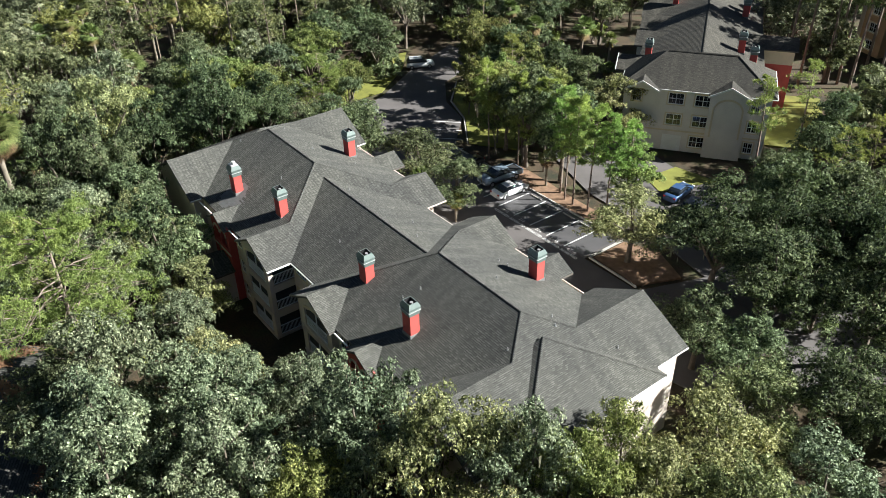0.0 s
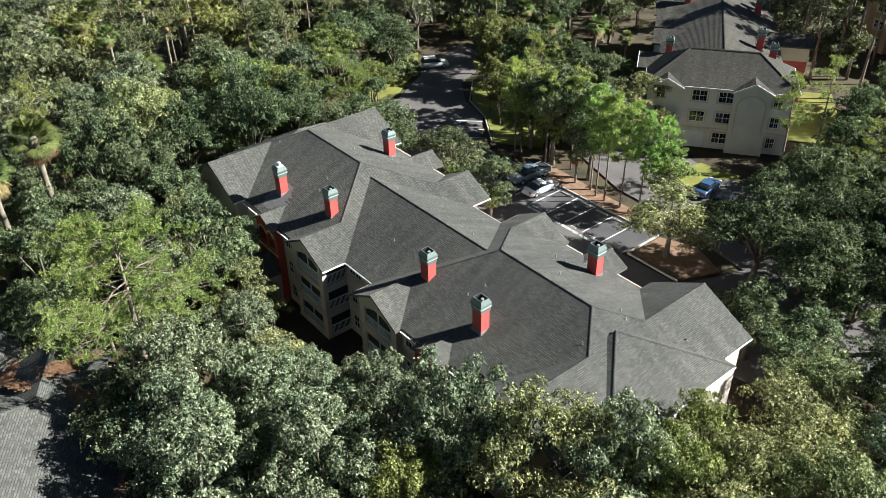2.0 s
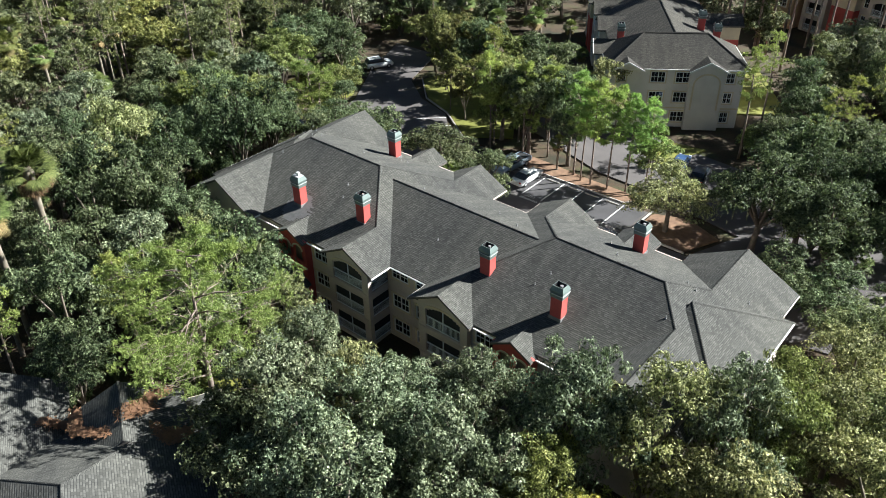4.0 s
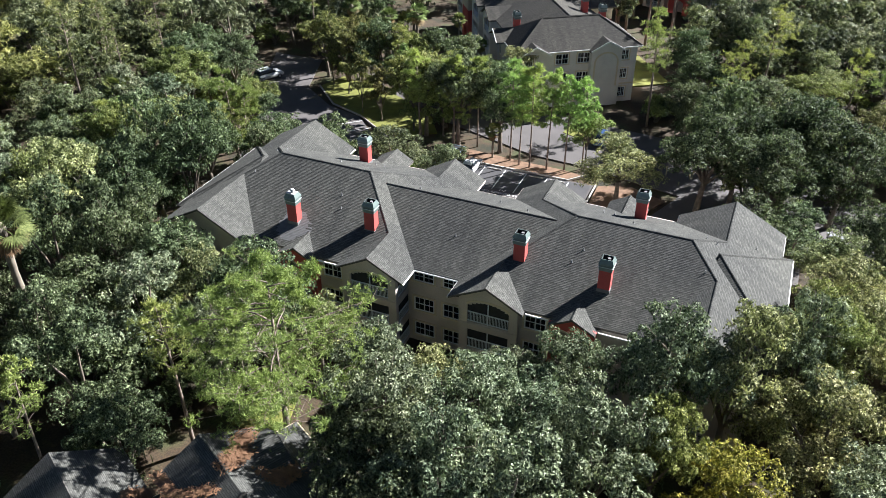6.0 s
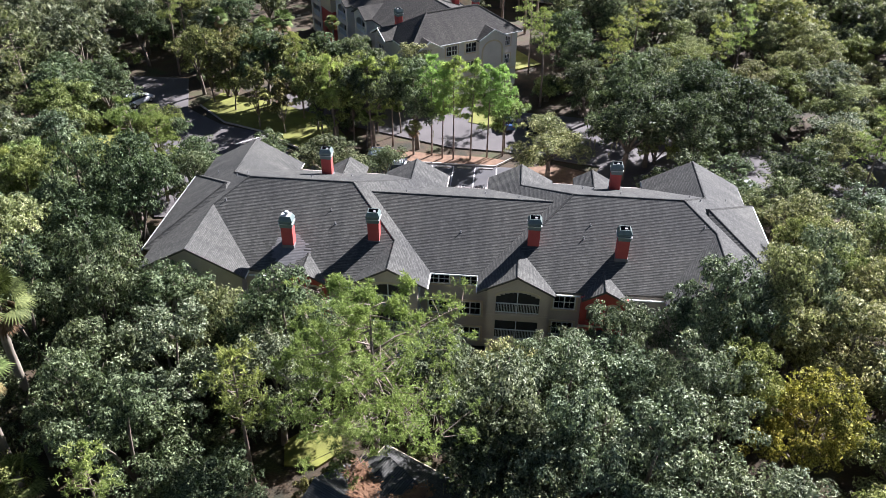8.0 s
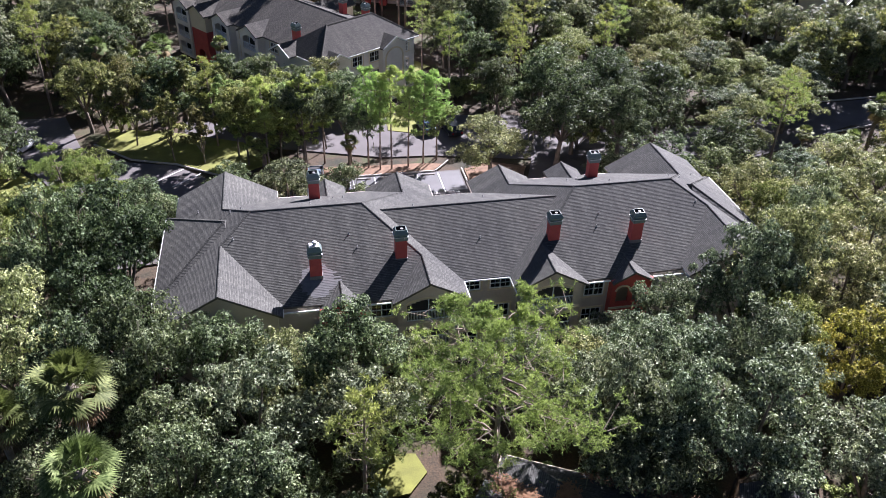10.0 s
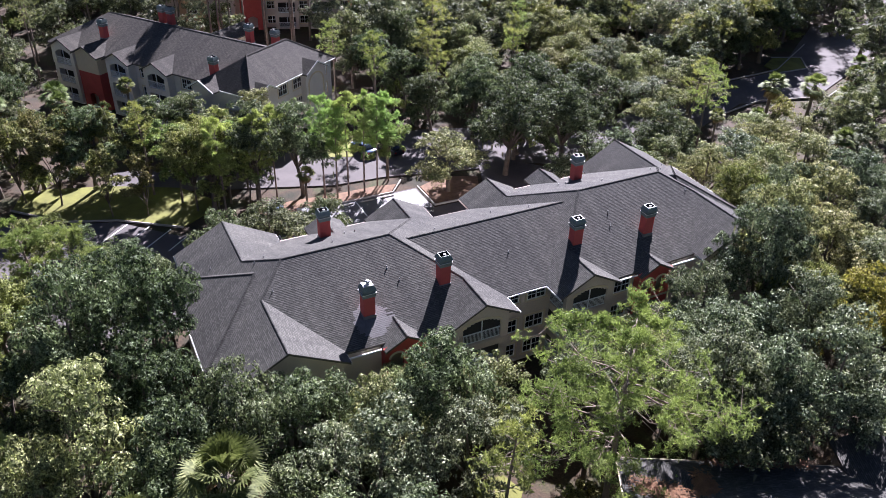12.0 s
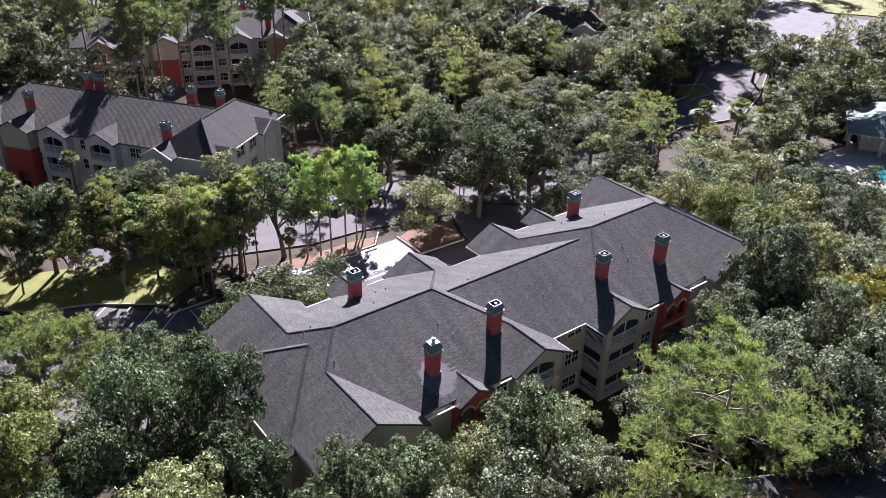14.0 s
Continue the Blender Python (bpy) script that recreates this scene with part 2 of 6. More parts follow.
PALM_DEAD = leaf_material("dry_palm_frond", (0.16, 0.11, 0.06), (0.32, 0.24, 0.14), 0.15, 0.7, grain=0)
STRAW = plain("fallen_pine_straw", (0.21, 0.112, 0.06), 0.95, 0.35, 2.0, 18, bump=0.8)
MOSS = leaf_material("hanging_moss", (0.12, 0.12, 0.09), (0.24, 0.24, 0.18), 0.2, 0.9, grain=0)


def glass_material(name, tint=(0.03, 0.04, 0.05)):
    m, t, b = mat(name)
    b.inputs["Base Color"].default_value = (*tint, 1)
    b.inputs["Roughness"].default_value = 0.06
    b.inputs["Transmission Weight"].default_value = 0.5
    b.inputs["Specular IOR Level"].default_value = 0.7
    return m


GLASS = glass_material("window_glass")

# ---- mesh helpers ----
def mesh_object(name, bm, material, parent=None, label=""):
    me = bpy.data.meshes.new(name)
    bm.to_mesh(me)
    bm.free()
    for mm in material if isinstance(material, (list, tuple)) else (material,):
        me.materials.append(mm)
    ob = new(name, me)
    if parent is not None:
        ob.parent = parent
    if label:
        ob["label"] = label
    return ob


part = mesh_object


def thing(name, label, category, group="", kind="", m=None):
    e = new(name)
    e.empty_display_size = 0.2
    tagged(e, label, category, group, kind)
    if m is not None:
        e.matrix_basis = m
    return e


def box(bm, x0, x1, y0, y1, z0, z1, mi=0):
    v = [bm.verts.new(c) for c in ((x0, y0, z0), (x1, y0, z0), (x1, y1, z0), (x0, y1, z0), (x0, y0, z1), (x1, y0, z1), (x1, y1, z1), (x0, y1, z1))]
    for f in ((3, 2, 1, 0), (4, 5, 6, 7), (0, 1, 5, 4), (1, 2, 6, 5), (2, 3, 7, 6), (3, 0, 4, 7)):
        bm.faces.new([v[i] for i in f]).material_index = mi
    return v


def tube(bm, pts, radii, sides=6, mi=0, cap=True):
    """A tapered tube along a line of points."""
    rings = []
    for i, (p, r) in enumerate(zip(pts, radii)):
        p = Vector(p)
        d = (Vector(pts[min(i + 1, len(pts) - 1)]) - Vector(pts[max(i - 1, 0)])).normalized()
        a = d.orthogonal().normalized()
        b = d.cross(a)
        rings.append([bm.verts.new(p + (a * math.cos(2 * math.pi * k / sides) + b * math.sin(2 * math.pi * k / sides)) * r) for k in range(sides)])
    for r0, r1 in zip(rings, rings[1:]):
        for k in range(sides):
            f = bm.faces.new((r0[k], r0[(k + 1) % sides], r1[(k + 1) % sides], r1[k]))
            f.material_index, f.smooth = mi, True
    if cap:
        bm.faces.new(rings[-1]).material_index = mi
        bm.faces.new(rings[0][::-1]).material_index = mi


def beam(bm, p, q, w, h, mi=0):
    """A square bar from p to q, w wide and h high."""
    p, q = Vector(p), Vector(q)
    d = (q - p).normalized()
    s = d.cross(Vector((0, 0, 1)))
    s = s.normalized() if s.length > 1e-4 else Vector((1, 0, 0))
    u = s.cross(d).normalized()
    ring = lambda c: [bm.verts.new(c + s * a * w / 2 + u * b * h / 2) for a, b in ((-1, -1), (1, -1), (1, 1), (-1, 1))]
    a, b = ring(p), ring(q)
    for k in range(4):
        bm.faces.new((a[k], a[(k + 1) % 4], b[(k + 1) % 4], b[k])).material_index = mi
    bm.faces.new(a[::-1]).material_index = mi
    bm.faces.new(b).material_index = mi


def fix(bm):
    bmesh.ops.recalc_face_normals(bm, faces=bm.faces)
    return bm


def flat(name, pts, z0, z1, material, label, category="ground", parent=None):
    """A slab with the outline pts, its top at z1."""
    bm = bmesh.new()
    top = [bm.verts.new((x, y, z1)) for x, y in pts]
    low = [bm.verts.new((x, y, z0)) for x, y in pts]
    bm.faces.new(top)
    n = len(pts)
    for i in range(n):
        bm.faces.new((top[i], low[i], low[(i + 1) % n], top[(i + 1) % n]))
    ob = mesh_object(name, fix(bm), material, parent)
    return tagged(ob, label, category, kind="structure")

# ---- the apartment building ----
XC = 0.15
FRONT, SIDE = 0.45, 0.535  # roof pitches: slopes towards front and back, slopes towards the ends
Z_RIDGE, Z_MID, Z_EAVE = 12.6, 11.72, 8.37
FLOORS = (0.0, 2.85, 5.7)


def clip_band(poly, lo, hi):
    """The part of a sloping polygon between two levels."""
    for level, keep in ((lo, 1), (hi, -1)):
        out = []
        for a, c in zip(poly, poly[1:] + poly[:1]):
            da, dc = keep * (a.z - level), keep * (c.z - level)
            if da >= -1e-6:
                out.append(a)
            if (da > 1e-6 and dc < -1e-6) or (da < -1e-6 and dc > 1e-6):
                out.append(a.lerp(c, da / (da - dc)))
        poly = out
        if len(poly) < 3:
            return []
    return poly


COURSE, BUTT = 0.064, 0.0125


def roof_solid(name, tops, faces, parent, drop=0.2, material=SHINGLE):
    """A roof body: its slopes laid in lapped courses of shingles, a fascia at the edge, a flat underside."""
    bm = bmesh.new()
    vs = [bm.verts.new(p) for p in tops]
    base = [bm.faces.new([vs[i] for i in f]) for f in faces]
    rim = [e for e in bm.edges if len(e.link_faces) == 1]
    out = bmesh.ops.extrude_edge_only(bm, edges=rim)
    for g in out["geom"]:
        if isinstance(g, bmesh.types.BMVert):
            g.co.z -= drop
    for g in out["geom"]:
        if isinstance(g, bmesh.types.BMFace):
            g.material_index = 1
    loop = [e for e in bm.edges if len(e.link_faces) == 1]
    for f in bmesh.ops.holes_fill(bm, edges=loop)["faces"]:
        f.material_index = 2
    fix(bm)
    bmesh.ops.delete(bm, geom=base, context="FACES_ONLY")
    for f in faces:
        poly = [Vector(tops[i]) for i in f]
        nrm = (poly[1] - poly[0]).cross(poly[2] - poly[0]).normalized()
        if nrm.z < 0:
            poly.reverse()
            nrm = -nrm
        z, top = COURSE * math.floor(min(p.z for p in poly) / COURSE), max(p.z for p in poly)
        while z < top - 1e-4:
            band = clip_band(poly, z, z + COURSE)
            if len(band) >= 3:
                lift = [p + nrm * (BUTT * max(0.0, 1 - (p.z - z) / COURSE)) for p in band]
                bm.faces.new([bm.verts.new(p) for p in lift])
                low = [k for k, p in enumerate(band) if p.z < z + 1e-4]
                if len(low) == 2:
                    a, c = low if low[1] - low[0] == 1 else low[::-1]
                    bm.faces.new([bm.verts.new(p) for p in (band[a], band[c], lift[c], lift[a])])
            z += COURSE
    bmesh.ops.remove_doubles(bm, verts=bm.verts[:], dist=0.0005)
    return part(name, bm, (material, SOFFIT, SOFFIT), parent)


def gable(parent, xr, zr, x0, z0, x1, z1, ya, yb, drop=0.2, material=SHINGLE):
    """A gable roof whose ridge runs along y from ya to yb at x = xr."""
    return roof_solid("roof", [(x0, ya, z0), (xr, ya, zr), (x1, ya, z1), (x0, yb, z0), (xr, yb, zr), (x1, yb, z1)], [(0, 1, 4, 3), (1, 2, 5, 4)], parent, drop, material)


def cap_line(parent, pts, w=0.3, material=SHINGLE):
    """Cap shingles folded over a ridge or hip, lapped like scales."""
    bm = bmesh.new()
    prof = ((-0.5, -0.075), (-0.22, 0.022), (0.0, 0.045), (0.22, 0.022), (0.5, -0.075))
    for p, q in zip(pts, pts[1:]):
        p, q = Vector(p), Vector(q)
        side = (q - p).cross(Vector((0, 0, 1))).normalized() * w
        n = max(1, int((q - p).length / 0.25))
        last = None
        for i in range(n):
            for f, up in ((i / n, 0.022), ((i + 1) / n, 0.0)):
                c = p.lerp(q, f)
                row = [bm.verts.new(c + side * a + Vector((0, 0, h + up))) for a, h in prof]
                if last:
                    for k in range(4):
                        bm.faces.new((last[k], last[k + 1], row[k + 1], row[k]))
                last = row
    return part("ridge_cap", fix(bm), material, parent)


def trim(parent, p, q, w=0.1, h=0.12, name="fascia", material=WHITE):
    bm = bmesh.new()
    beam(bm, p, q, w, h)
    return part(name, bm, material, parent)


def wall_panel(bm, p, q, z0, z1, holes=(), thick=0.25, mi=0):
    """A wall from p to q (plan) with holes (a, b, sill, head, rise): a rise above 0 gives an arched head. Its outer face is on the line, the body to the left of p-q."""
    p, q = Vector((*p, 0)), Vector((*q, 0))
    d = (q - p).normalized()
    n = Vector((-d.y, d.x, 0))
    length = (q - p).length
    cuts = {0.0, length}
    for a, b, *_ in holes:
        cuts |= {a, b}
    for a, b, s, h, rise in holes:
        if rise:
            cuts |= {a + (b - a) * i / 10 for i in range(11)}
    cuts = sorted(cuts)
    for a, b in zip(cuts, cuts[1:]):
        if b - a < 1e-5:
            continue
        mid = (a + b) / 2
        gaps = []
        for ha, hb, s, h, rise in holes:
            if ha - 1e-6 <= mid <= hb + 1e-6:
                top = h + rise * (1 - ((mid - (ha + hb) / 2) / ((hb - ha) / 2)) ** 2) if rise else h
                gaps.append((s, top))
        z = z0
        for s, top in sorted(gaps) + [(z1, z1)]:
            if s - z > 1e-4:
                cs = [p + d * u + n * w for u, w in ((a, 0), (b, 0), (b, thick), (a, thick))]
                v = [bm.verts.new((c.x, c.y, zz)) for zz in (z, s) for c in cs]
                sides = [(3, 2, 1, 0), (4, 5, 6, 7), (0, 1, 5, 4), (2, 3, 7, 6)]
                if b < length - 1e-4:
                    sides.append((1, 2, 6, 5))
                if a > 1e-4:
                    sides.append((3, 0, 4, 7))
                for f in sides:
                    bm.faces.new([v[i] for i in f]).material_index = mi
            z = top


def gable_wall(parent, p, q, peak, thick, material):
    """A three-cornered wall under a gable: p, q its lower corners and peak, thick along the given way."""
    bm = bmesh.new()
    a = [bm.verts.new(c) for c in (p, q, peak)]
    b = [bm.verts.new(Vector(c) + Vector(thick)) for c in (p, q, peak)]
    bm.faces.new(a)
    bm.faces.new(b[::-1])
    for k in range(3):
        bm.faces.new((a[k], b[k], b[(k + 1) % 3], a[(k + 1) % 3]))
    return part("gable_wall", fix(bm), material, parent)


def window(parent, p, face, w, h, divided=True, blind=0.6, trim_mat=None):
    """A twin sash window: a stucco casing, white sashes with thin bars, two panes, a blind behind. p: the sill's middle on the wall's outer face; face: degrees the wall looks to."""
    m = pose(*p, 0, 0, face + 90)
    f = 0.065
    bm = bmesh.new()
    box(bm, -w / 2 - 0.05, -w / 2 + f, -0.02, 0.12, 0, h)
    box(bm, w / 2 - f, w / 2 + 0.05, -0.02, 0.12, 0, h)
    box(bm, -w / 2 + f, w / 2 - f, -0.02, 0.12, h - f, h + 0.03)
    box(bm, -w / 2 + f, w / 2 - f, -0.02, 0.1, 0.0, f)
    box(bm, -0.045, 0.045, -0.02, 0.1, f, h - f)
    box(bm, -w / 2 + f, -0.045, 0.0, 0.06, h / 2 - 0.025, h / 2 + 0.025)
    box(bm, 0.045, w / 2 - f, 0.0, 0.06, h / 2 - 0.025, h / 2 + 0.025)
    if divided:
        for sx in (-1, 1):
            x = sx * w / 4
            box(bm, x - 0.011, x + 0.011, 0.01, 0.05, f, h / 2 - 0.025)
            box(bm, x - 0.011, x + 0.011, 0.01, 0.05, h / 2 + 0.025, h - f)
    win = part("window", bm, WHITE, parent)
    win.matrix_basis = m
    bm = bmesh.new()
    for x in (-w / 2 - 0.13, w / 2 + 0.13):
        box(bm, x - 0.08, x + 0.08, -0.06, -0.003, -0.02, h + 0.03)
    box(bm, -w / 2 - 0.21, w / 2 + 0.21, -0.07, -0.003, h + 0.03, h + 0.2)
    box(bm, -w / 2 - 0.24, w / 2 + 0.24, -0.1, -0.003, -0.15, -0.02)
    part("casing", bm, trim_mat or STUCCO_LIGHT, win)
    for sx in (-1, 1):
        bm = bmesh.new()
        box(bm, min(sx * 0.045, sx * (w / 2 - f)), max(sx * 0.045, sx * (w / 2 - f)), 0.062, 0.075, f, h - f)
        part("pane", bm, GLASS, win).visible_shadow = False
    bm = bmesh.new()
    n = int(h * blind / 0.07)
    for i in range(n):
        z = h - f - i * 0.07
        box(bm, -w / 2 + f, w / 2 - f, 0.16, 0.19, z - 0.055, z)
    part("blind", bm, BLIND, win)
    return win


def railing(parent, p, q, z, h=1.05, material=RAIL):
    bm = bmesh.new()
    p, q = Vector((*p, z)), Vector((*q, z))
    n = max(2, int((q - p).length / 0.13))
    beam(bm, p + Vector((0, 0, h)), q + Vector((0, 0, h)), 0.09, 0.07)
    beam(bm, p + Vector((0, 0, 0.12)), q + Vector((0, 0, 0.12)), 0.06, 0.06)
    for i in range(1, n):
        c = p.lerp(q, i / n)
        beam(bm, c + Vector((0, 0, 0.12)), c + Vector((0, 0, h)), 0.035, 0.035)
    return part("railing", bm, material, parent)


def chimney(parent, x, y, z, open_top=True, turbine=False, w=1.0, d=0.85, red_h=1.95):
    """A red stuccoed chimney with a flared pale green metal cap."""
    bm = bmesh.new()
    box(bm, -w / 2, w / 2, -d / 2, d / 2, -1.5, red_h)
    bmesh.ops.bevel(bm, geom=[e for e in bm.edges if abs(e.verts[0].co.z - e.verts[1].co.z) > 1], offset=0.02, affect="EDGES")
    ch = part("chimney", bm, RED, parent, "red stuccoed chimney with a pale green metal cap")
    ch.matrix_basis = pose(x, y, z)
    bm = bmesh.new()
    prof = [(0.02, red_h - 0.1), (0.05, red_h), (0.06, red_h + 0.24), (0.1, red_h + 0.28), (0.1, red_h + 0.33), (0.04, red_h + 0.36), (0.05, red_h + 0.48), (0.11, red_h + 0.52), (0.11, red_h + 0.6), (-0.05, red_h + 0.96)]
    corner = ((-1, -1), (1, -1), (1, 1), (-1, 1))
    ring_at = lambda o, zz: [bm.verts.new((sx * (w / 2 + o), sy * (d / 2 + o), zz)) for sx, sy in corner]
    rings = [ring_at(o, zz) for o, zz in prof]
    for a, b in zip(rings, rings[1:]):
        for k in range(4):
            bm.faces.new((a[k], a[(k + 1) % 4], b[(k + 1) % 4], b[k]))
    inner, deep = ring_at(-0.09, red_h + 0.96), ring_at(-0.09, red_h + 0.5)
    for k in range(4):
        bm.faces.new((rings[-1][k], rings[-1][(k + 1) % 4], inner[(k + 1) % 4], inner[k]))
        bm.faces.new((inner[k], inner[(k + 1) % 4], deep[(k + 1) % 4], deep[k])).material_index = 1
    bm.faces.new(deep).material_index = 1
    part("chimney_cap", fix(bm), (CAP, DARK), ch, "pale green flared metal chimney cap")
    bm = bmesh.new()
    if turbine:
        box(bm, -w / 2 + 0.08, w / 2 - 0.08, -d / 2 + 0.08, d / 2 - 0.08, red_h + 0.9, red_h + 1.02)
        tube(bm, [(0.05, 0, red_h + 0.9), (0.05, 0, red_h + 1.22)], [0.15, 0.15], 12)
        tube(bm, [(0.05, 0, red_h + 1.22), (0.05, 0, red_h + 1.26), (0.05, 0, red_h + 1.36)], [0.2, 0.24, 0.14], 12)
    else:
        tube(bm, [(0.1, 0.05, red_h + 0.45), (0.1, 0.05, red_h + 0.84)], [0.11, 0.11], 10)
        tube(bm, [(0.1, 0.05, red_h + 0.84), (0.1, 0.05, red_h + 0.9)], [0.13, 0.13], 12)
    part("flue", bm, PLATE if turbine else LEAD, ch, "bright metal flue cover")
    bm = bmesh.new()
    for sx, sy, ln in ((0, -1, w), (0, 1, w), (-1, 0, d), (1, 0, d)):
        h0 = (w if sx else d) / 2 + 0.105
        c = Vector((sx * h0, sy * h0, red_h + 0.305))
        s = Vector((abs(sy), abs(sx), 0)) * (ln / 2 + 0.1)
        beam(bm, c - s, c + s, 0.03, 0.05)
    part("drip_edge", bm, PLATE, ch, "bright metal drip edge")
    bm = bmesh.new()
    box(bm, -w / 2 - 0.05, w / 2 + 0.05, -d / 2 - 0.05, d / 2 + 0.05, -0.28, 0.1)
    part("flashing", bm, LEAD, ch)
    return ch


def vent(parent, x, y, z, h=0.24):
    bm = bmesh.new()
    tube(bm, [(0, 0, -0.3), (0, 0, h)], [0.042, 0.042], 7)
    tube(bm, [(0, 0, -0.1), (0, 0, 0.06)], [0.13, 0.06], 7)
    ob = part("vent_pipe", bm, LEAD, parent)
    ob.matrix_basis = pose(x, y, z)
    return ob


def roof_z(x, y):
    """The roof's height over the main ridges and slopes, x from the building's middle."""
    ax, ay = abs(x), abs(y)
    a = min(Z_RIDGE - FRONT * ay, Z_RIDGE - SIDE * max(0, ax - 19.75), Z_RIDGE - SIDE * max(0, 10.0 - ax))
    return max(a, Z_MID - FRONT * ay)


def apartment_building():
    b = thing("apartment_building", "beige stucco apartment building with grey hip roofs and red chimneys", "building", "apartment buildings", m=pose(XC, 0, 0))
    # middle roof between the two blocks
    roof_solid("roof", [(-9.4, -7.45, Z_EAVE), (-9.4, 0, Z_MID), (-9.4, 7.45, Z_EAVE), (9.4, -7.45, Z_EAVE), (9.4, 0, Z_MID), (9.4, 7.45, Z_EAVE)], [(0, 1, 4, 3), (1, 2, 5, 4)], b)
    cap_line(b, [(-8.3, 0, Z_MID), (8.3, 0, Z_MID)])
    trim(b, (-2.2, -7.5, Z_EAVE - 0.1), (2.2, -7.5, Z_EAVE - 0.1))
    trim(b, (-2.2, 7.5, Z_EAVE - 0.1), (2.2, 7.5, Z_EAVE - 0.1), material=STUCCO)
    for s in (-1, 1):
        X = lambda v: s * v
        zo = Z_RIDGE - SIDE * (27.1 - 19.75)
        yo = (Z_RIDGE - zo) / FRONT
        tops = [(X(2.1), -9.4, Z_EAVE), (X(27.1), -yo, zo), (X(27.1), yo, zo), (X(2.1), 9.4, Z_EAVE), (X(10.0), 0, Z_RIDGE), (X(19.75), 0, Z_RIDGE)]
        roof_solid("roof", tops, [(0, 1, 5, 4), (1, 2, 5), (2, 3, 4, 5), (3, 0, 4)], b)
        cap_line(b, [tops[4], tops[5]])
        hip_end = 22.35
        zr = Z_RIDGE - SIDE * (hip_end - 19.75)
        for sy in (-1, 1):
            cap_line(b, [tops[5], (X(hip_end), sy * (Z_RIDGE - zr) / FRONT, zr)])
            cap_line(b, [tops[4], (X(5.4), sy * (Z_RIDGE - 10.11) / FRONT, 10.11)])
            # end wings
            gable(b, X(hip_end), zr + 0.012, X(27.12), zo + 0.012, X(17.55), zr - SIDE * 4.8, sy * 1.5, sy * 10.35)
            cap_line(b, [(X(hip_end), sy * 3.1, zr), (X(hip_end), sy * 10.35, zr)])
            for xe, ze in ((27.12, zo), (17.55, zr - SIDE * 4.8)):
                trim(b, (X(xe), sy * 10.35, ze - 0.1), (X(xe), sy * (9.2 if xe < 20 else 6.9), ze - 0.1))
            # bays beside the middle
            ye = 9.85
            gable(b, X(5.4), 10.12, X(2.09), Z_EAVE + 0.012, X(8.6), Z_EAVE + 0.012, sy * 4.0, sy * ye)
            cap_line(b, [(X(5.4), sy * 5.55, 10.12), (X(5.4), sy * ye, 10.12)])
            trim(b, (X(2.05), sy * 7.4, Z_EAVE - 0.1), (X(2.05), sy * ye, Z_EAVE - 0.1), material=WHITE if sy < 0 else STUCCO)
            # entry gables
            yg = 10.0 if sy < 0 else 10.9
            xg = 12.65
            gable(b, X(xg), 9.35, X(xg - 1.9), 8.3, X(xg + 1.9), 8.3, sy * 6.0, sy * yg)
            cap_line(b, [(X(xg), sy * 7.2, 9.35), (X(xg), sy * yg, 9.35)])
            for a, c in ((8.7, xg - 2.0), (xg + 2.0, 17.5)):
                trim(b, (X(a), sy * 9.45, Z_EAVE - 0.1), (X(c), sy * 9.45, Z_EAVE - 0.1), material=WHITE if sy < 0 else STUCCO)
        # hipped bay in the middle of the end
        roof_solid("roof", [(X(22.1), 0, 11.78), (X(28.0), -6.9, 8.45), (X(28.0), 6.9, 8.45), (X(20.5), 6.9, 8.45), (X(20.5), -6.9, 8.45)], [(0, 1, 2), (0, 2, 3), (0, 3, 4), (0, 4, 1)], b)
        cap_line(b, [(X(22.1), 0, 11.78), (X(28.0), 6.9, 8.45)])
        cap_line(b, [(X(22.1), 0, 11.78), (X(28.0), -6.9, 8.45)])
        trim(b, (X(28.05), -6.9, 8.35), (X(28.05), 6.9, 8.35))
        # chimneys
        for vx, vy in ((11.5, -3.0), (10.9, -4.3), (14.5, 2.2), (11.3, 5.2), (12.3, 5.3), (21.6, 1.7), (20.7, 2.2), (21.3, -2.6), (24.8, 5.0)):
            vent(b, X(vx), vy, roof_z(vx, vy))
    for vx, vy in ((0.2, -3.6), (-5.2, 0.8), (2.0, 3.0), (5.2, 1.2)):
        vent(b, vx, vy, roof_z(vx, vy))
    for k, (cx, cy) in enumerate(((-14.6, -6.4), (-7.25, -5.3), (6.6, -4.85), (14.05, -5.75), (-13.95, 6.2), (14.45, 6.55))):
        chimney(b, cx, cy, roof_z(cx, cy) if abs(cx) > 10 else 10.0, turbine=k == 0)
    # paler replacement shingles round the chimney with the steel flues
    jag = random.Random(8)
    for k in range(21):
        edge = 1.3 * math.sin(math.pi * (k + 1) / 22.0)
        x0, x1 = -14.9 - edge * jag.uniform(0.7, 1.2), -14.2 + edge * jag.uniform(0.7, 1.3)
        bm = bmesh.new()
        z1 = 10.15 - k * COURSE
        ys = [-(Z_RIDGE - z) / FRONT for z in (z1, z1 - COURSE)]
        v = [bm.verts.new(c) for c in ((x0, ys[1] - 0.01, z1 - COURSE + 0.015), (x1, ys[1] - 0.01, z1 - COURSE + 0.015), (x1, ys[0] - 0.004, z1 + 0.005), (x0, ys[0] - 0.004, z1 + 0.005))]
        low = [bm.verts.new(q.co - Vector((0, 0, 0.06))) for q in v]
        bm.faces.new(v)
        for a in range(4):
            bm.faces.new((v[a], low[a], low[(a + 1) % 4], v[(a + 1) % 4]))
        part("repair_course", fix(bm), SHINGLE_NEW, b, "paler replacement shingles")
    building_walls(b)
    return b


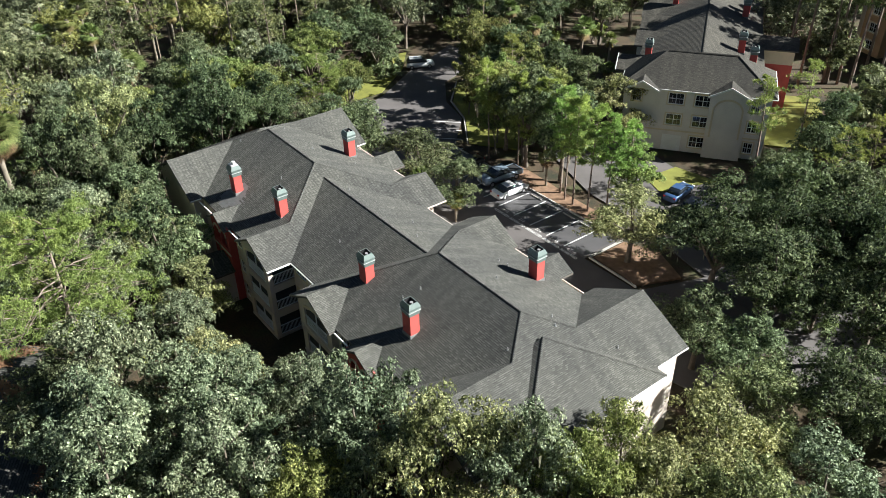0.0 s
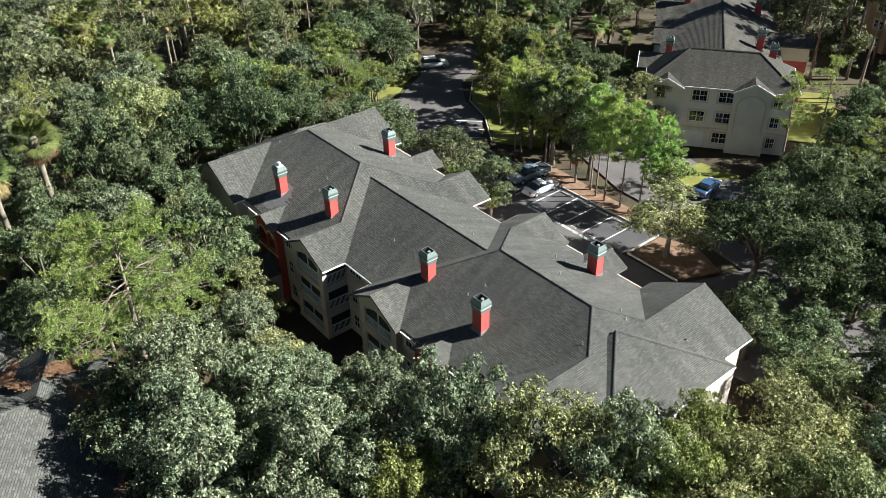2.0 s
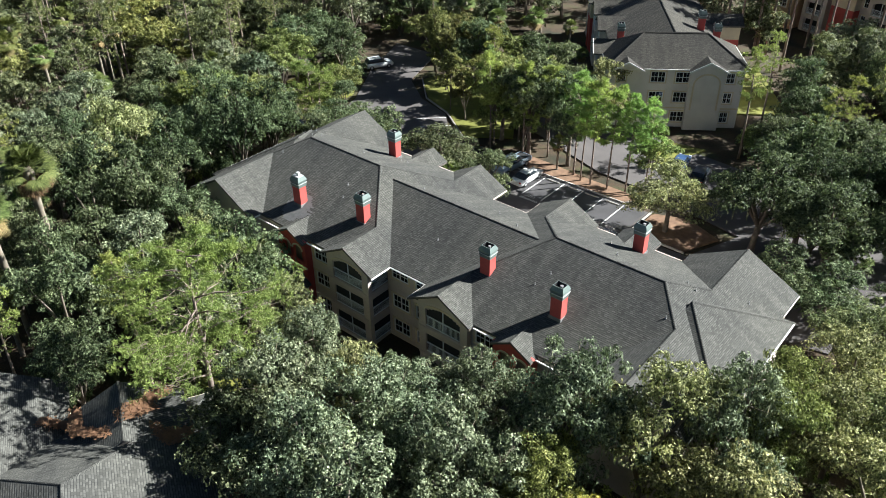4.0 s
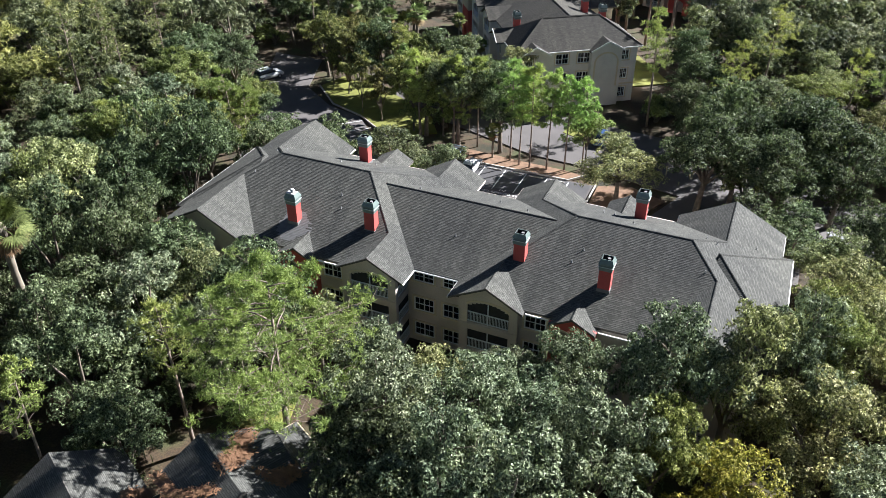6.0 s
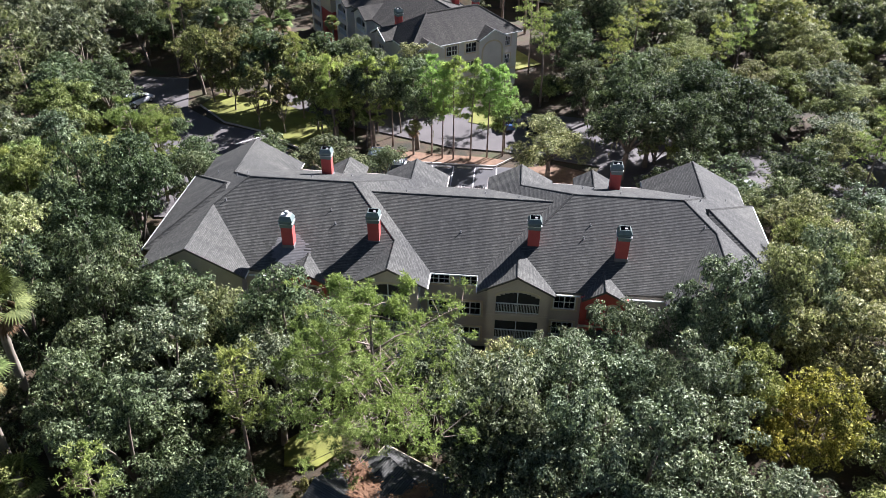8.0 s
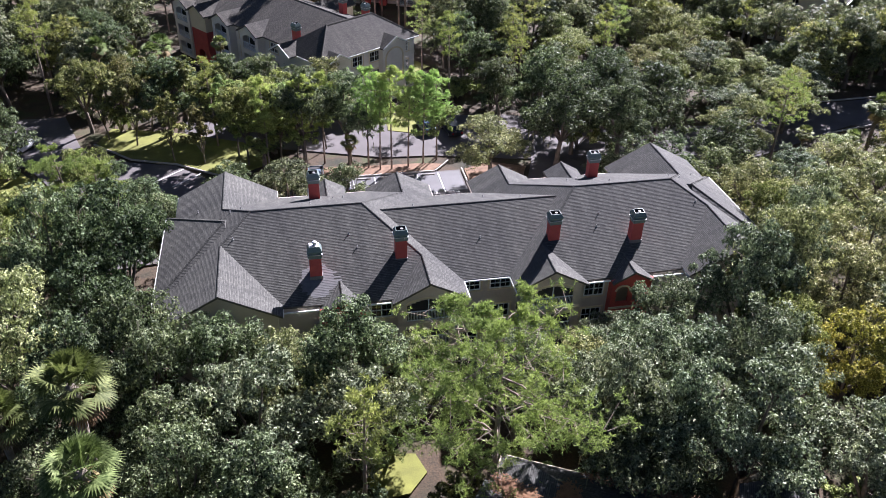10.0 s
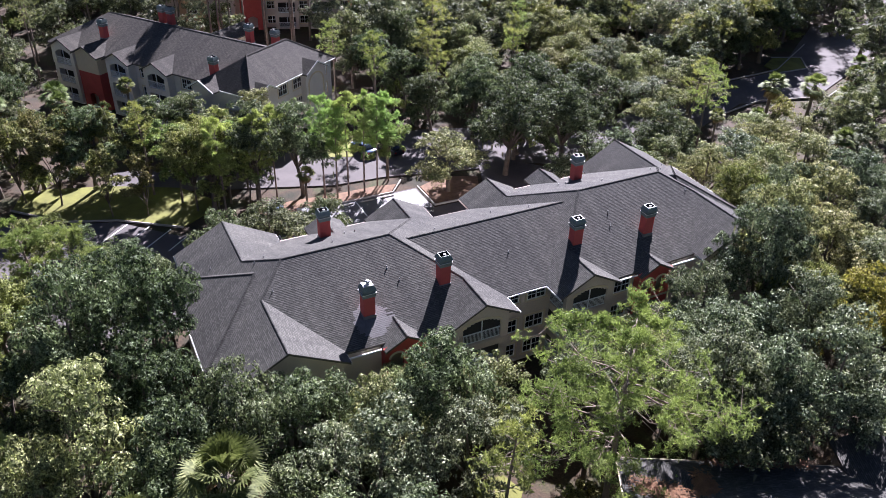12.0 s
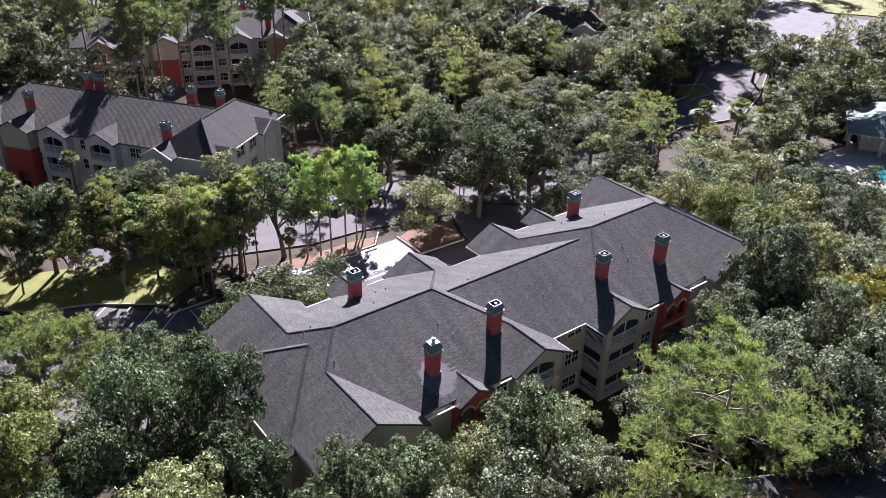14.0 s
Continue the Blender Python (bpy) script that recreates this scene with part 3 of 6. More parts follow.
def building_walls(b):
    bm = bmesh.new()
    top = 8.3
    # middle front: two windows a floor
    mid = [(x - 0.95, x + 0.95, z + (0.75 if k < 2 else 1.15), z + 2.2, 0) for k, z in enumerate(FLOORS) for x in (1.55, 4.35)]
    wall_panel(bm, (-2.95, -6.95), (2.95, -6.95), 0, top, mid)
    part("wall", bm, STUCCO, b)
    bm = bmesh.new()
    wall_panel(bm, (2.95, 6.95), (-2.95, 6.95), 0, top)
    part("wall", bm, STUCCO, b)
    for k, z in enumerate(FLOORS):
        for x in (-1.4, 1.4):
            window(b, (x, -6.95, z + (0.75 if k < 2 else 1.15)), -90, 1.9, 1.45 if k < 2 else 1.05)
    for s in (-1, 1):
        X = lambda v: s * v
        P = lambda *pts: pts if s > 0 else pts[::-1]
        # main block, plain back and ends
        def wall(p, q, holes=(), z1=top, mi=0):
            p, q = (X(p[0]), p[1]), (X(q[0]), q[1])
            if s < 0:
                L = math.dist(p, q)
                p, q = q, p
                holes = [(L - h[1], L - h[0], *h[2:]) for h in holes]
            bm = bmesh.new()
            wall_panel(bm, p, q, 0, z1, holes, mi=mi)
            part("wall", bm, STUCCO, b)
        wall((8.1, -8.9), (10.8, -8.9), [(0.45, 2.25, z + 0.75, z + 2.2, 0) for z in FLOORS])
        wall((14.5, -8.9), (18.0, -8.9))
        wall((18.0, -8.9), (18.0, -9.9))
        wall((18.0, -9.9), (26.6, -9.9), z1=8.6)
        wall((26.6, -9.9), (26.6, -6.4), z1=8.6)
        wall((26.6, -6.4), (27.5, -6.4))
        wall((27.5, -6.4), (27.5, 6.4))
        wall((27.5, 6.4), (26.6, 6.4))
        wall((26.6, 6.4), (26.6, 9.9), z1=8.6)
        wall((26.6, 9.9), (18.0, 9.9), z1=8.6)
        wall((18.0, 9.9), (18.0, 8.9))
        wall((18.0, 8.9), (2.95, 8.9))
        wall((2.95, 8.9), (2.95, 6.95))
        for sy in (-1, 1):
            gable_wall(b, (X(18.0), sy * 9.9, 8.6), (X(26.6), sy * 9.9, 8.6), (X(22.35), sy * 9.9, 10.95), (0, -sy * 0.2, 0), STUCCO)
        for z in FLOORS:
            window(b, (X(9.45), -8.9, z + 0.75), -90, 1.8, 1.45)
        balcony_bay(b, s)
        entry_bay(b, s)


def balcony_bay(b, s):
    """The corner bay with a screened balcony on each floor; the top one has an arched opening."""
    X = lambda v: s * v
    bm = bmesh.new()
    W = 5.15
    front = [(0.75, W - 0.75, z + 0.25, z + (2.0 if k == 2 else 2.35), 0.55 if k == 2 else 0) for k, z in enumerate(FLOORS)]
    x0, x1, yf, yb = 2.95, 8.1, -9.45, -6.25
    side = [(0.45, 2.75, z + 0.25, z + 2.35, 0) for z in FLOORS]
    p, q = (X(x0), yf), (X(x1), yf)
    r = (X(x0), yb)
    if s > 0:
        wall_panel(bm, p, q, 0, 8.45, front)
        wall_panel(bm, r, p, 0, 8.35, [(3.2 - h[1], 3.2 - h[0], *h[2:]) for h in side])
        wall_panel(bm, q, (X(x1), -8.85), 0, 8.35)
    else:
        wall_panel(bm, q, p, 0, 8.45, front)
        wall_panel(bm, p, r, 0, 8.35, side)
        wall_panel(bm, (X(x1), -8.85), q, 0, 8.35)
    gable_wall(b, (X(x0 - 0.3), yf, 8.45), (X(x1 + 0.2), yf, 8.45), (X(5.4), yf, 9.98), (0, 0.2, 0), STUCCO)
    part("wall", bm, STUCCO, b)
    for k, z in enumerate(FLOORS):
        bm = bmesh.new()
        box(bm, min(X(x0 + 0.25), X(x1 - 0.25)), max(X(x0 + 0.25), X(x1 - 0.25)), yf + 0.25, yb + 0.1, z - 0.05, z + 0.22)
        bal = part("balcony", bm, CONCRETE, b, "recessed balcony with pale railing and dark screens")
        railing(bal, (X(x0 + 0.75), yf + 0.1), (X(x1 - 0.75), yf + 0.1), z + 0.25)
        railing(bal, (X(x0 + 0.1), yb - 0.45), (X(x0 + 0.1), yf + 0.45), z + 0.25)
        bm = bmesh.new()
        box(bm, X(5.5) - 0.04, X(5.5) + 0.04, yf + 0.08, yf + 0.16, z + 0.25, z + 2.6)
        part("screen_post", bm, RAIL, bal)
        for a in ((x0 + 0.7, x1 - 0.7, yf + 0.17, yf + 0.19), (x0 + 0.17, x0 + 0.19, yf + 0.4, yb - 0.4)):
            bm = bmesh.new()
            box(bm, min(X(a[0]), X(a[1])), max(X(a[0]), X(a[1])), a[2], a[3], z + 0.22, z + 2.62)
            part("screen", bm, SCREEN, bal, "dark insect screen")
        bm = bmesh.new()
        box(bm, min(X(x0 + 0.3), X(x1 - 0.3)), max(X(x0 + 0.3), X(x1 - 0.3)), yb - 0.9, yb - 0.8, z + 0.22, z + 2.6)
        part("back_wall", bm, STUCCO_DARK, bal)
        bm = bmesh.new()
        box(bm, X(5.0) - 1.0, X(5.0) + 1.0, yb - 0.97, yb - 0.91, z + 0.25, z + 2.3)
        part("sliding_door", bm, GLASS, bal)
        # moulding under the opening
        bm = bmesh.new()
        box(bm, min(X(x0 - 0.05), X(x1 + 0.05)), max(X(x0 - 0.05), X(x1 + 0.05)), yf - 0.06, yf - 0.002, z - 0.02, z + 0.16)
        part("band", bm, STUCCO, bal)
    # white surround of the arch
    bm = bmesh.new()
    xm, hw = X(5.525), 1.85
    pts = [(xm + hw * math.cos(a), yf - 0.03, 7.7 + 0.1 + 0.62 * math.sin(a)) for a in [math.pi * i / 14 for i in range(15)]]
    for a, c in zip(pts, pts[1:]):
        beam(bm, a, c, 0.06, 0.14)
    part("arch_moulding", bm, STUCCO_LIGHT, b)


def entry_bay(b, s):
    """The red stair bay with twin arches under the small gable."""
    X = lambda v: s * v
    bm = bmesh.new()
    x0, x1, yf = 10.8, 14.5, -9.65
    holes = [(0.5, 1.65, 3.0, 4.6, 0.4), (2.05, 3.2, 3.0, 4.6, 0.4), (0.5, 1.65, 5.9, 7.2, 0.45), (2.05, 3.2, 5.9, 7.2, 0.45), (0.9, 2.8, 0, 2.2, 0.4)]
    p, q = (X(x0), yf), (X(x1), yf)
    if s > 0:
        wall_panel(bm, p, q, 0, 8.3, holes)
        wall_panel(bm, (X(x0), -8.9), p, 0, 8.3)
        wall_panel(bm, q, (X(x1), -8.9), 0, 8.3)
    else:
        wall_panel(bm, q, p, 0, 8.3, [(3.7 - h[1], 3.7 - h[0], *h[2:]) for h in holes])
        wall_panel(bm, p, (X(x0), -8.9), 0, 8.3)
        wall_panel(bm, (X(x1), -8.9), q, 0, 8.3)
    gable_wall(b, (X(x0 - 0.1), yf, 8.3), (X(x1 + 0.1), yf, 8.3), (X(12.65), yf, 9.22), (0, 0.2, 0), RED)
    part("wall", bm, RED, b, "red stucco stair bay with arched openings")
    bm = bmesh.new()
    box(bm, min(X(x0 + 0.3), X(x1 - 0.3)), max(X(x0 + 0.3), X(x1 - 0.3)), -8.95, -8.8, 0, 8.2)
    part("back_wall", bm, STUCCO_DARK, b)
    bm = bmesh.new()
    box(bm, min(X(x0 - 0.06), X(x1 + 0.06)), max(X(x0 - 0.06), X(x1 + 0.06)), yf - 0.07, yf - 0.003, 5.3, 5.5)
    part("band", bm, STUCCO_LIGHT, b)
    # lower porch before the stair
    yp = -12.3
    for p, q, holes in (((x0 + 0.1, yp), (x1 - 0.1, yp), [(0.9, 2.6, 0, 2.2, 0.5)]), ((x1 - 0.1, yp), (x1 - 0.1, yf), ()), ((x0 + 0.1, yf), (x0 + 0.1, yp), ())):
        p, q = (X(p[0]), p[1]), (X(q[0]), q[1])
        bm = bmesh.new()
        wall_panel(bm, *((p, q) if s > 0 else (q, p)), 0, 3.9, holes)
        part("porch_wall", bm, STUCCO, b)
    gable_wall(b, (X(x0), yp, 3.9), (X(x1), yp, 3.9), (X(12.65), yp, 4.95), (0, 0.2, 0), STUCCO)
    gable(b, X(12.65), 5.1, X(x0 - 0.35), 3.85, X(x1 + 0.35), 3.85, yf - 0.01, yp - 0.4)
    for xa in (x0 + 1.075, x0 + 2.625):
        bm = bmesh.new()
        pts = [(X(xa) + 0.66 * math.cos(a), yf - 0.04, 7.2 + 0.55 * math.sin(a)) for a in [math.pi * i / 12 for i in range(13)]]
        for a, c in zip(pts, pts[1:]):
            beam(bm, a, c, 0.08, 0.16)
        part("arch_moulding", bm, STUCCO_LIGHT, b)

# ---- trees ----
def leaf_cloud(rng, centres, radii, per, size, squash=0.8, up=0.35):
    """Pointed leaves on and in soft clumps: arrays of corners, three to a leaf."""
    c = np.repeat(centres, per, axis=0)
    r = np.repeat(radii, per)[:, None]
    n = len(c)
    d = rng.normal(size=(n, 3))
    d /= np.linalg.norm(d, axis=1)[:, None]
    d[:, 2] = np.where(d[:, 2] < -0.35, -d[:, 2] * 0.6, d[:, 2])
    rad = rng.uniform(0.45, 1.05, (n, 1)) ** 0.6
    pos = c + d * rad * r * np.array([1, 1, squash])
    nrm = d + rng.normal(scale=0.5, size=(n, 3)) + np.array([0, 0, up])
    nrm /= np.linalg.norm(nrm, axis=1)[:, None]
    t = np.cross(nrm, rng.normal(size=(n, 3)))
    t /= np.linalg.norm(t, axis=1)[:, None]
    b = np.cross(nrm, t)
    ln = size * rng.uniform(0.75, 1.6, (n, 1))
    wd = ln * rng.uniform(0.6, 0.9, (n, 1))
    return np.stack([pos - t * ln / 2 - b * wd / 2, pos - t * ln * rng.uniform(0.1, 0.5, (n, 1)) + b * wd / 2, pos + t * ln / 2], axis=1).reshape(-1, 3)


def leaf_mesh(name, corners, material, k=4):
    n = len(corners) // k
    me = bpy.data.meshes.new(name)
    me.vertices.add(len(corners))
    me.vertices.foreach_set("co", corners.astype(np.float32).ravel())
    me.loops.add(len(corners))
    me.loops.foreach_set("vertex_index", np.arange(len(corners), dtype=np.int32))
    me.polygons.add(n)
    me.polygons.foreach_set("loop_start", np.arange(0, len(corners), k, dtype=np.int32))
    me.polygons.foreach_set("loop_total", np.full(n, k, dtype=np.int32))
    me.materials.append(material)
    me.update(calc_edges=True)
    me.validate()
    return me


def finish_tree(name, label, category, group, trunk_bm, bark, crowns):
    e = thing(name, label, category, group)
    part("trunk", trunk_bm, bark, e)
    for pname, corners, material, k in crowns:
        ob = new(pname, leaf_mesh(pname, corners, material, k))
        ob.parent = e
        if pname == "hanging_moss":
            tagged(ob, "grey moss hanging from the limbs", kind="stuff")
    return e


def oak(seed, height=13.0, spread=5.0, leaves=6000, size=0.27, material=None, label="", name="oak_tree", lobes=7, moss=0, sub=17, trunk_h=0.3, inner_leaves=90, inner_size=1.9, fine=True, stem=1.0):
    """A spreading live oak: short trunk, forking limbs, uneven lobes of small leaves. Built at the origin."""
    rng = np.random.default_rng(seed)
    bm = bmesh.new()
    th = height * trunk_h
    lean = rng.normal(scale=0.25, size=2)
    tube(bm, [(0, 0, -0.4), (0, 0, 0.3), (lean[0] * 0.4, lean[1] * 0.4, th * 0.6), (lean[0], lean[1], th)], [stem * r for r in (0.42, 0.34, 0.27, 0.23)], 8 if fine else 5)
    lc, lr = [], []
    for i in range(lobes):
        a = 2 * math.pi * (i / max(1, lobes - 1)) + rng.uniform(-0.35, 0.35)
        if i == lobes - 1:
            rr, hz = spread * 0.12, height * 0.80
        else:
            rr, hz = spread * rng.uniform(0.42, 0.68), height * rng.uniform(0.34, 0.74)
        r = spread * rng.uniform(0.42, 0.54)
        c = Vector((rr * math.cos(a), rr * math.sin(a), min(hz, height - r * 0.8)))
        lc.append(c)
        lr.append(r)
        m1 = Vector((lean[0], lean[1], th)).lerp(c, 0.5) + Vector((0, 0, 0.5))
        tube(bm, [(lean[0], lean[1], th - 0.3), m1, c, c + Vector((0, 0, r * 0.5))], [stem * r for r in (0.17, 0.11, 0.06, 0.02)], 5 if fine else 3)
        for _ in range(3 if fine else 0):
            d = Vector(rng.normal(size=3)).normalized()
            d.z = abs(d.z)
            tube(bm, [m1.lerp(c, 0.7), c + d * r * 0.85], [0.05, 0.015], 4)
    cen, rad = [], []
    for c, r in zip(lc, lr):
        for _ in range(sub):
            d = rng.normal(size=3)
            d /= np.linalg.norm(d)
            if d[2] < -0.45:
                d[2] *= -1
            q = np.array(c) + d * r * rng.uniform(0.55, 1.0) * np.array([1.05, 1.05, 0.8])
            cen.append(q)
            rad.append(r * rng.uniform(0.2, 0.4))
    cen, rad = np.array(cen), np.array(rad)
    per = max(4, leaves // len(cen))
    leaves_at = leaf_cloud(rng, cen, rad, per, size)
    inner = leaf_cloud(rng, np.array([tuple(c) for c in lc]), np.array(lr) * 0.55, inner_leaves, size * inner_size)
    crowns = [("crown", np.concatenate([leaves_at, inner]), material or OAK_LEAF, 3)]
    if moss:
        pick = cen[rng.integers(0, len(cen), moss)] + rng.normal(scale=0.5, size=(moss, 3)) - np.array([0, 0, 0.8])
        w, h = rng.uniform(0.05, 0.12, moss), rng.uniform(0.5, 1.3, moss)
        a = rng.uniform(0, math.pi, moss)
        dx = np.stack([np.cos(a) * w, np.sin(a) * w, np.zeros(moss)], 1)
        dz = np.stack([np.zeros(moss), np.zeros(moss), h], 1)
        crowns.append(("hanging_moss", np.stack([pick - dx, pick + dx, pick + dx * 0.4 - dz, pick - dx * 0.4 - dz], 1).reshape(-1, 3), MOSS, 4))
    return finish_tree(name, label or "spreading live oak with a dense uneven green crown", "tree", "oaks of the wood", bm, BARK, crowns)


def pine(seed, height=16.0, crown=0.45, spread=3.0, tufts=240, needles=13, label="", size=0.42, material=None, radius=0.2, limbs=22, inner=-0.25, width=0.1):
    """A slash pine: bare straight trunk, thin limbs, loose tufts of needles near the top."""
    rng = np.random.default_rng(seed)
    bm = bmesh.new()
    bend = rng.normal(scale=0.35, size=2)
    path = [(bend[0] * f * f, bend[1] * f * f, height * f) for f in (-0.02, 0.15, 0.35, 0.55, 0.75, 0.97)]
    tube(bm, path, [radius, radius * 0.9, radius * 0.75, radius * 0.6, radius * 0.4, 0.03], 7)
    cen = []
    n_limb = limbs
    for i in range(n_limb):
        f = 1 - crown + crown * (i + rng.uniform(0, 0.8)) / n_limb
        base = Vector((bend[0] * f * f, bend[1] * f * f, height * f))
        a = rng.uniform(0, 2 * math.pi)
        shape = math.sin(math.pi * min(1, 0.22 + 0.78 * (f - 1 + crown) / crown)) ** 0.7
        L = spread * (0.25 + 0.75 * shape) * rng.uniform(0.65, 1.1)
        tip = base + Vector((math.cos(a) * L, math.sin(a) * L, L * rng.uniform(0.0, 0.4)))
        midp = base.lerp(tip, 0.5) + Vector(rng.normal(scale=0.07 * L, size=3)) - Vector((0, 0, 0.05 * L))
        tube(bm, [base, base.lerp(midp, 0.5) + Vector((0, 0, 0.05 * L)), midp, midp.lerp(tip, 0.55) + Vector(rng.normal(scale=0.05 * L, size=3)), tip], [0.025 + 0.007 * L, 0.02 + 0.006 * L, 0.014 + 0.004 * L, 0.01 + 0.002 * L, 0.008], 4)
        share = max(2, int(tufts / n_limb))
        tips = max(2, int(2 + L * 1.5))
        for k in range(tips):
            f2 = inner + (1.05 - inner) * (k + rng.uniform(0, 0.9)) / tips
            stem = midp.lerp(tip, f2)
            q = stem + Vector(rng.normal(scale=0.2 * L * (1.15 - 0.5 * max(0, f2)), size=3) * np.array([1, 1, 0.3])) + Vector((0, 0, 0.15))
            if L > 3:
                tube(bm, [stem, q], [0.03, 0.012], 3, cap=False)
            for p in rng.normal(scale=0.14 + 0.032 * L, size=(max(1, share // tips), 3)) * np.array([1, 1, 0.45]):
                cen.append(q + Vector(p))
    cen = np.array(cen)
    c = np.repeat(cen, needles, axis=0)
    n = len(c)
    d = rng.normal(size=(n, 3)) + np.array([0, 0, 0.55])
    d /= np.linalg.norm(d, axis=1)[:, None]
    side = np.cross(d, rng.normal(size=(n, 3)))
    side /= np.linalg.norm(side, axis=1)[:, None]
    ln = size * rng.uniform(0.6, 1.2, (n, 1))
    w = ln * width
    corners = np.stack([c - side * w * 0.4, c + d * ln * 0.6 - side * w, c + d * ln, c + d * ln * 0.6 + side * w], 1).reshape(-1, 3)
    return finish_tree("pine_tree", label or "tall slender pine with loose yellow-green needle tufts", "tree", "pines", bm, PINE_BARK, [("crown", corners, material or PINE_LEAF, 4)])


def palm(seed, height=5.5, fronds=34, size=1.35, dead=9):
    """A cabbage palm: ringed trunk, round head of fan leaves, dry fronds hanging below."""
    rng = np.random.default_rng(seed)
    bm = bmesh.new()
    zs = np.linspace(-0.2, height, 12)
    tube(bm, [(0.02 * math.sin(z), 0.02 * math.cos(z * 1.3), z) for z in zs], [0.19 + 0.025 * (i % 2) for i in range(12)], 8)
    tube(bm, [(0, 0, height - 0.9), (0, 0, height - 0.2), (0, 0, height + 0.2)], [0.22, 0.34, 0.15], 8)

    def fan(out, tilt, az, r):
        ca, sa = math.cos(az), math.sin(az)
        stem = np.array([0, 0, height]) + 0.75 * size * np.array([ca * math.cos(tilt), sa * math.cos(tilt), math.sin(tilt)])
        fwd = np.array([ca * math.cos(tilt), sa * math.cos(tilt), math.sin(tilt)])
        side = np.array([-sa, ca, 0])
        nrm = np.cross(fwd, side)
        k = 19
        for i in range(k):
            a = math.radians(-100 + 200 * i / (k - 1))
            d = fwd * math.cos(a) + side * math.sin(a)
            dr = np.array([0, 0, -0.22 * r])
            w = np.cross(d, nrm) * 0.05 * r
            m = stem + d * r * 0.55
            tip = stem + d * r * rng.uniform(0.85, 1.05) + dr
            out += [stem, m + w, tip, m - w]
        w = side * 0.025
        b0 = np.array([0, 0, height])
        out += [b0 - w, stem - w, stem + w, b0 + w]

    live, dry = [], []
    for i in range(fronds):
        fan(live, math.radians(rng.uniform(-25, 80)), rng.uniform(0, 2 * math.pi), size * rng.uniform(0.55, 0.8))
    for i in range(dead):
        fan(dry, math.radians(rng.uniform(-75, -35)), rng.uniform(0, 2 * math.pi), size * rng.uniform(0.5, 0.7))
    return finish_tree("palm_tree", "cabbage palm with a round head of fan fronds", "tree", "palms", bm, PALM_BARK, [("fronds", np.array(live), PALM_LEAF, 4), ("dry_fronds", np.array(dry), PALM_DEAD, 4)])


def join_wood(name, label, placed):
    """All the far trees of one kind as one body: placed holds (prototype, pose)."""
    co, face_len, face_mat, mats = [], [], [], []
    for proto, m in placed:
        mm = np.array(m)
        for ob in proto.children:
            me = ob.data
            v = np.empty(len(me.vertices) * 3, np.float32)
            me.vertices.foreach_get("co", v)
            v = v.reshape(-1, 3) @ mm[:3, :3].T + mm[:3, 3]
            li = np.empty(len(me.loops), np.int32)
            me.loops.foreach_get("vertex_index", li)
            lt = np.empty(len(me.polygons), np.int32)
            me.polygons.foreach_get("loop_total", lt)
            if me.materials[0] not in mats:
                mats.append(me.materials[0])
            co.append(v[li])
            face_len.append(lt)
            face_mat.append(np.full(len(lt), mats.index(me.materials[0]), np.int32))
    co, face_len, face_mat = np.concatenate(co), np.concatenate(face_len), np.concatenate(face_mat)
    me = bpy.data.meshes.new(name)
    me.vertices.add(len(co))
    me.vertices.foreach_set("co", co.astype(np.float32).ravel())
    me.loops.add(len(co))
    me.loops.foreach_set("vertex_index", np.arange(len(co), dtype=np.int32))
    me.polygons.add(len(face_len))
    me.polygons.foreach_set("loop_start", np.concatenate([[0], np.cumsum(face_len)[:-1]]).astype(np.int32))
    me.polygons.foreach_set("loop_total", face_len)
    me.polygons.foreach_set("material_index", face_mat)
    for mat_ in mats:
        me.materials.append(mat_)
    me.update(calc_edges=True)
    return tagged(new(name, me), label, "wood", kind="stuff")

# ---- ground ----
def ground_sheet():
    """Gently uneven forest floor out to the horizon."""
    bm = bmesh.new()
    ticks = [-2500, -900, -400] + list(range(-240, 301, 12)) + [480, 950, 2500]
    grid = {}
    for i, x in enumerate(ticks):
        for j, y in enumerate(ticks):
            far = max(abs(x), abs(y)) > 300
            grid[i, j] = bm.verts.new((x, y, -0.12 - (0.0 if far else 0.08 * (noise.noise(Vector((x * 0.05, y * 0.05, 0))) + 1))))
    for i in range(len(ticks) - 1):
        for j in range(len(ticks) - 1):
            bm.faces.new((grid[i, j], grid[i + 1, j], grid[i + 1, j + 1], grid[i, j + 1]))
    return tagged(mesh_object("ground", bm, SOIL), "forest floor with leaf litter and thin grass", "ground", kind="structure")


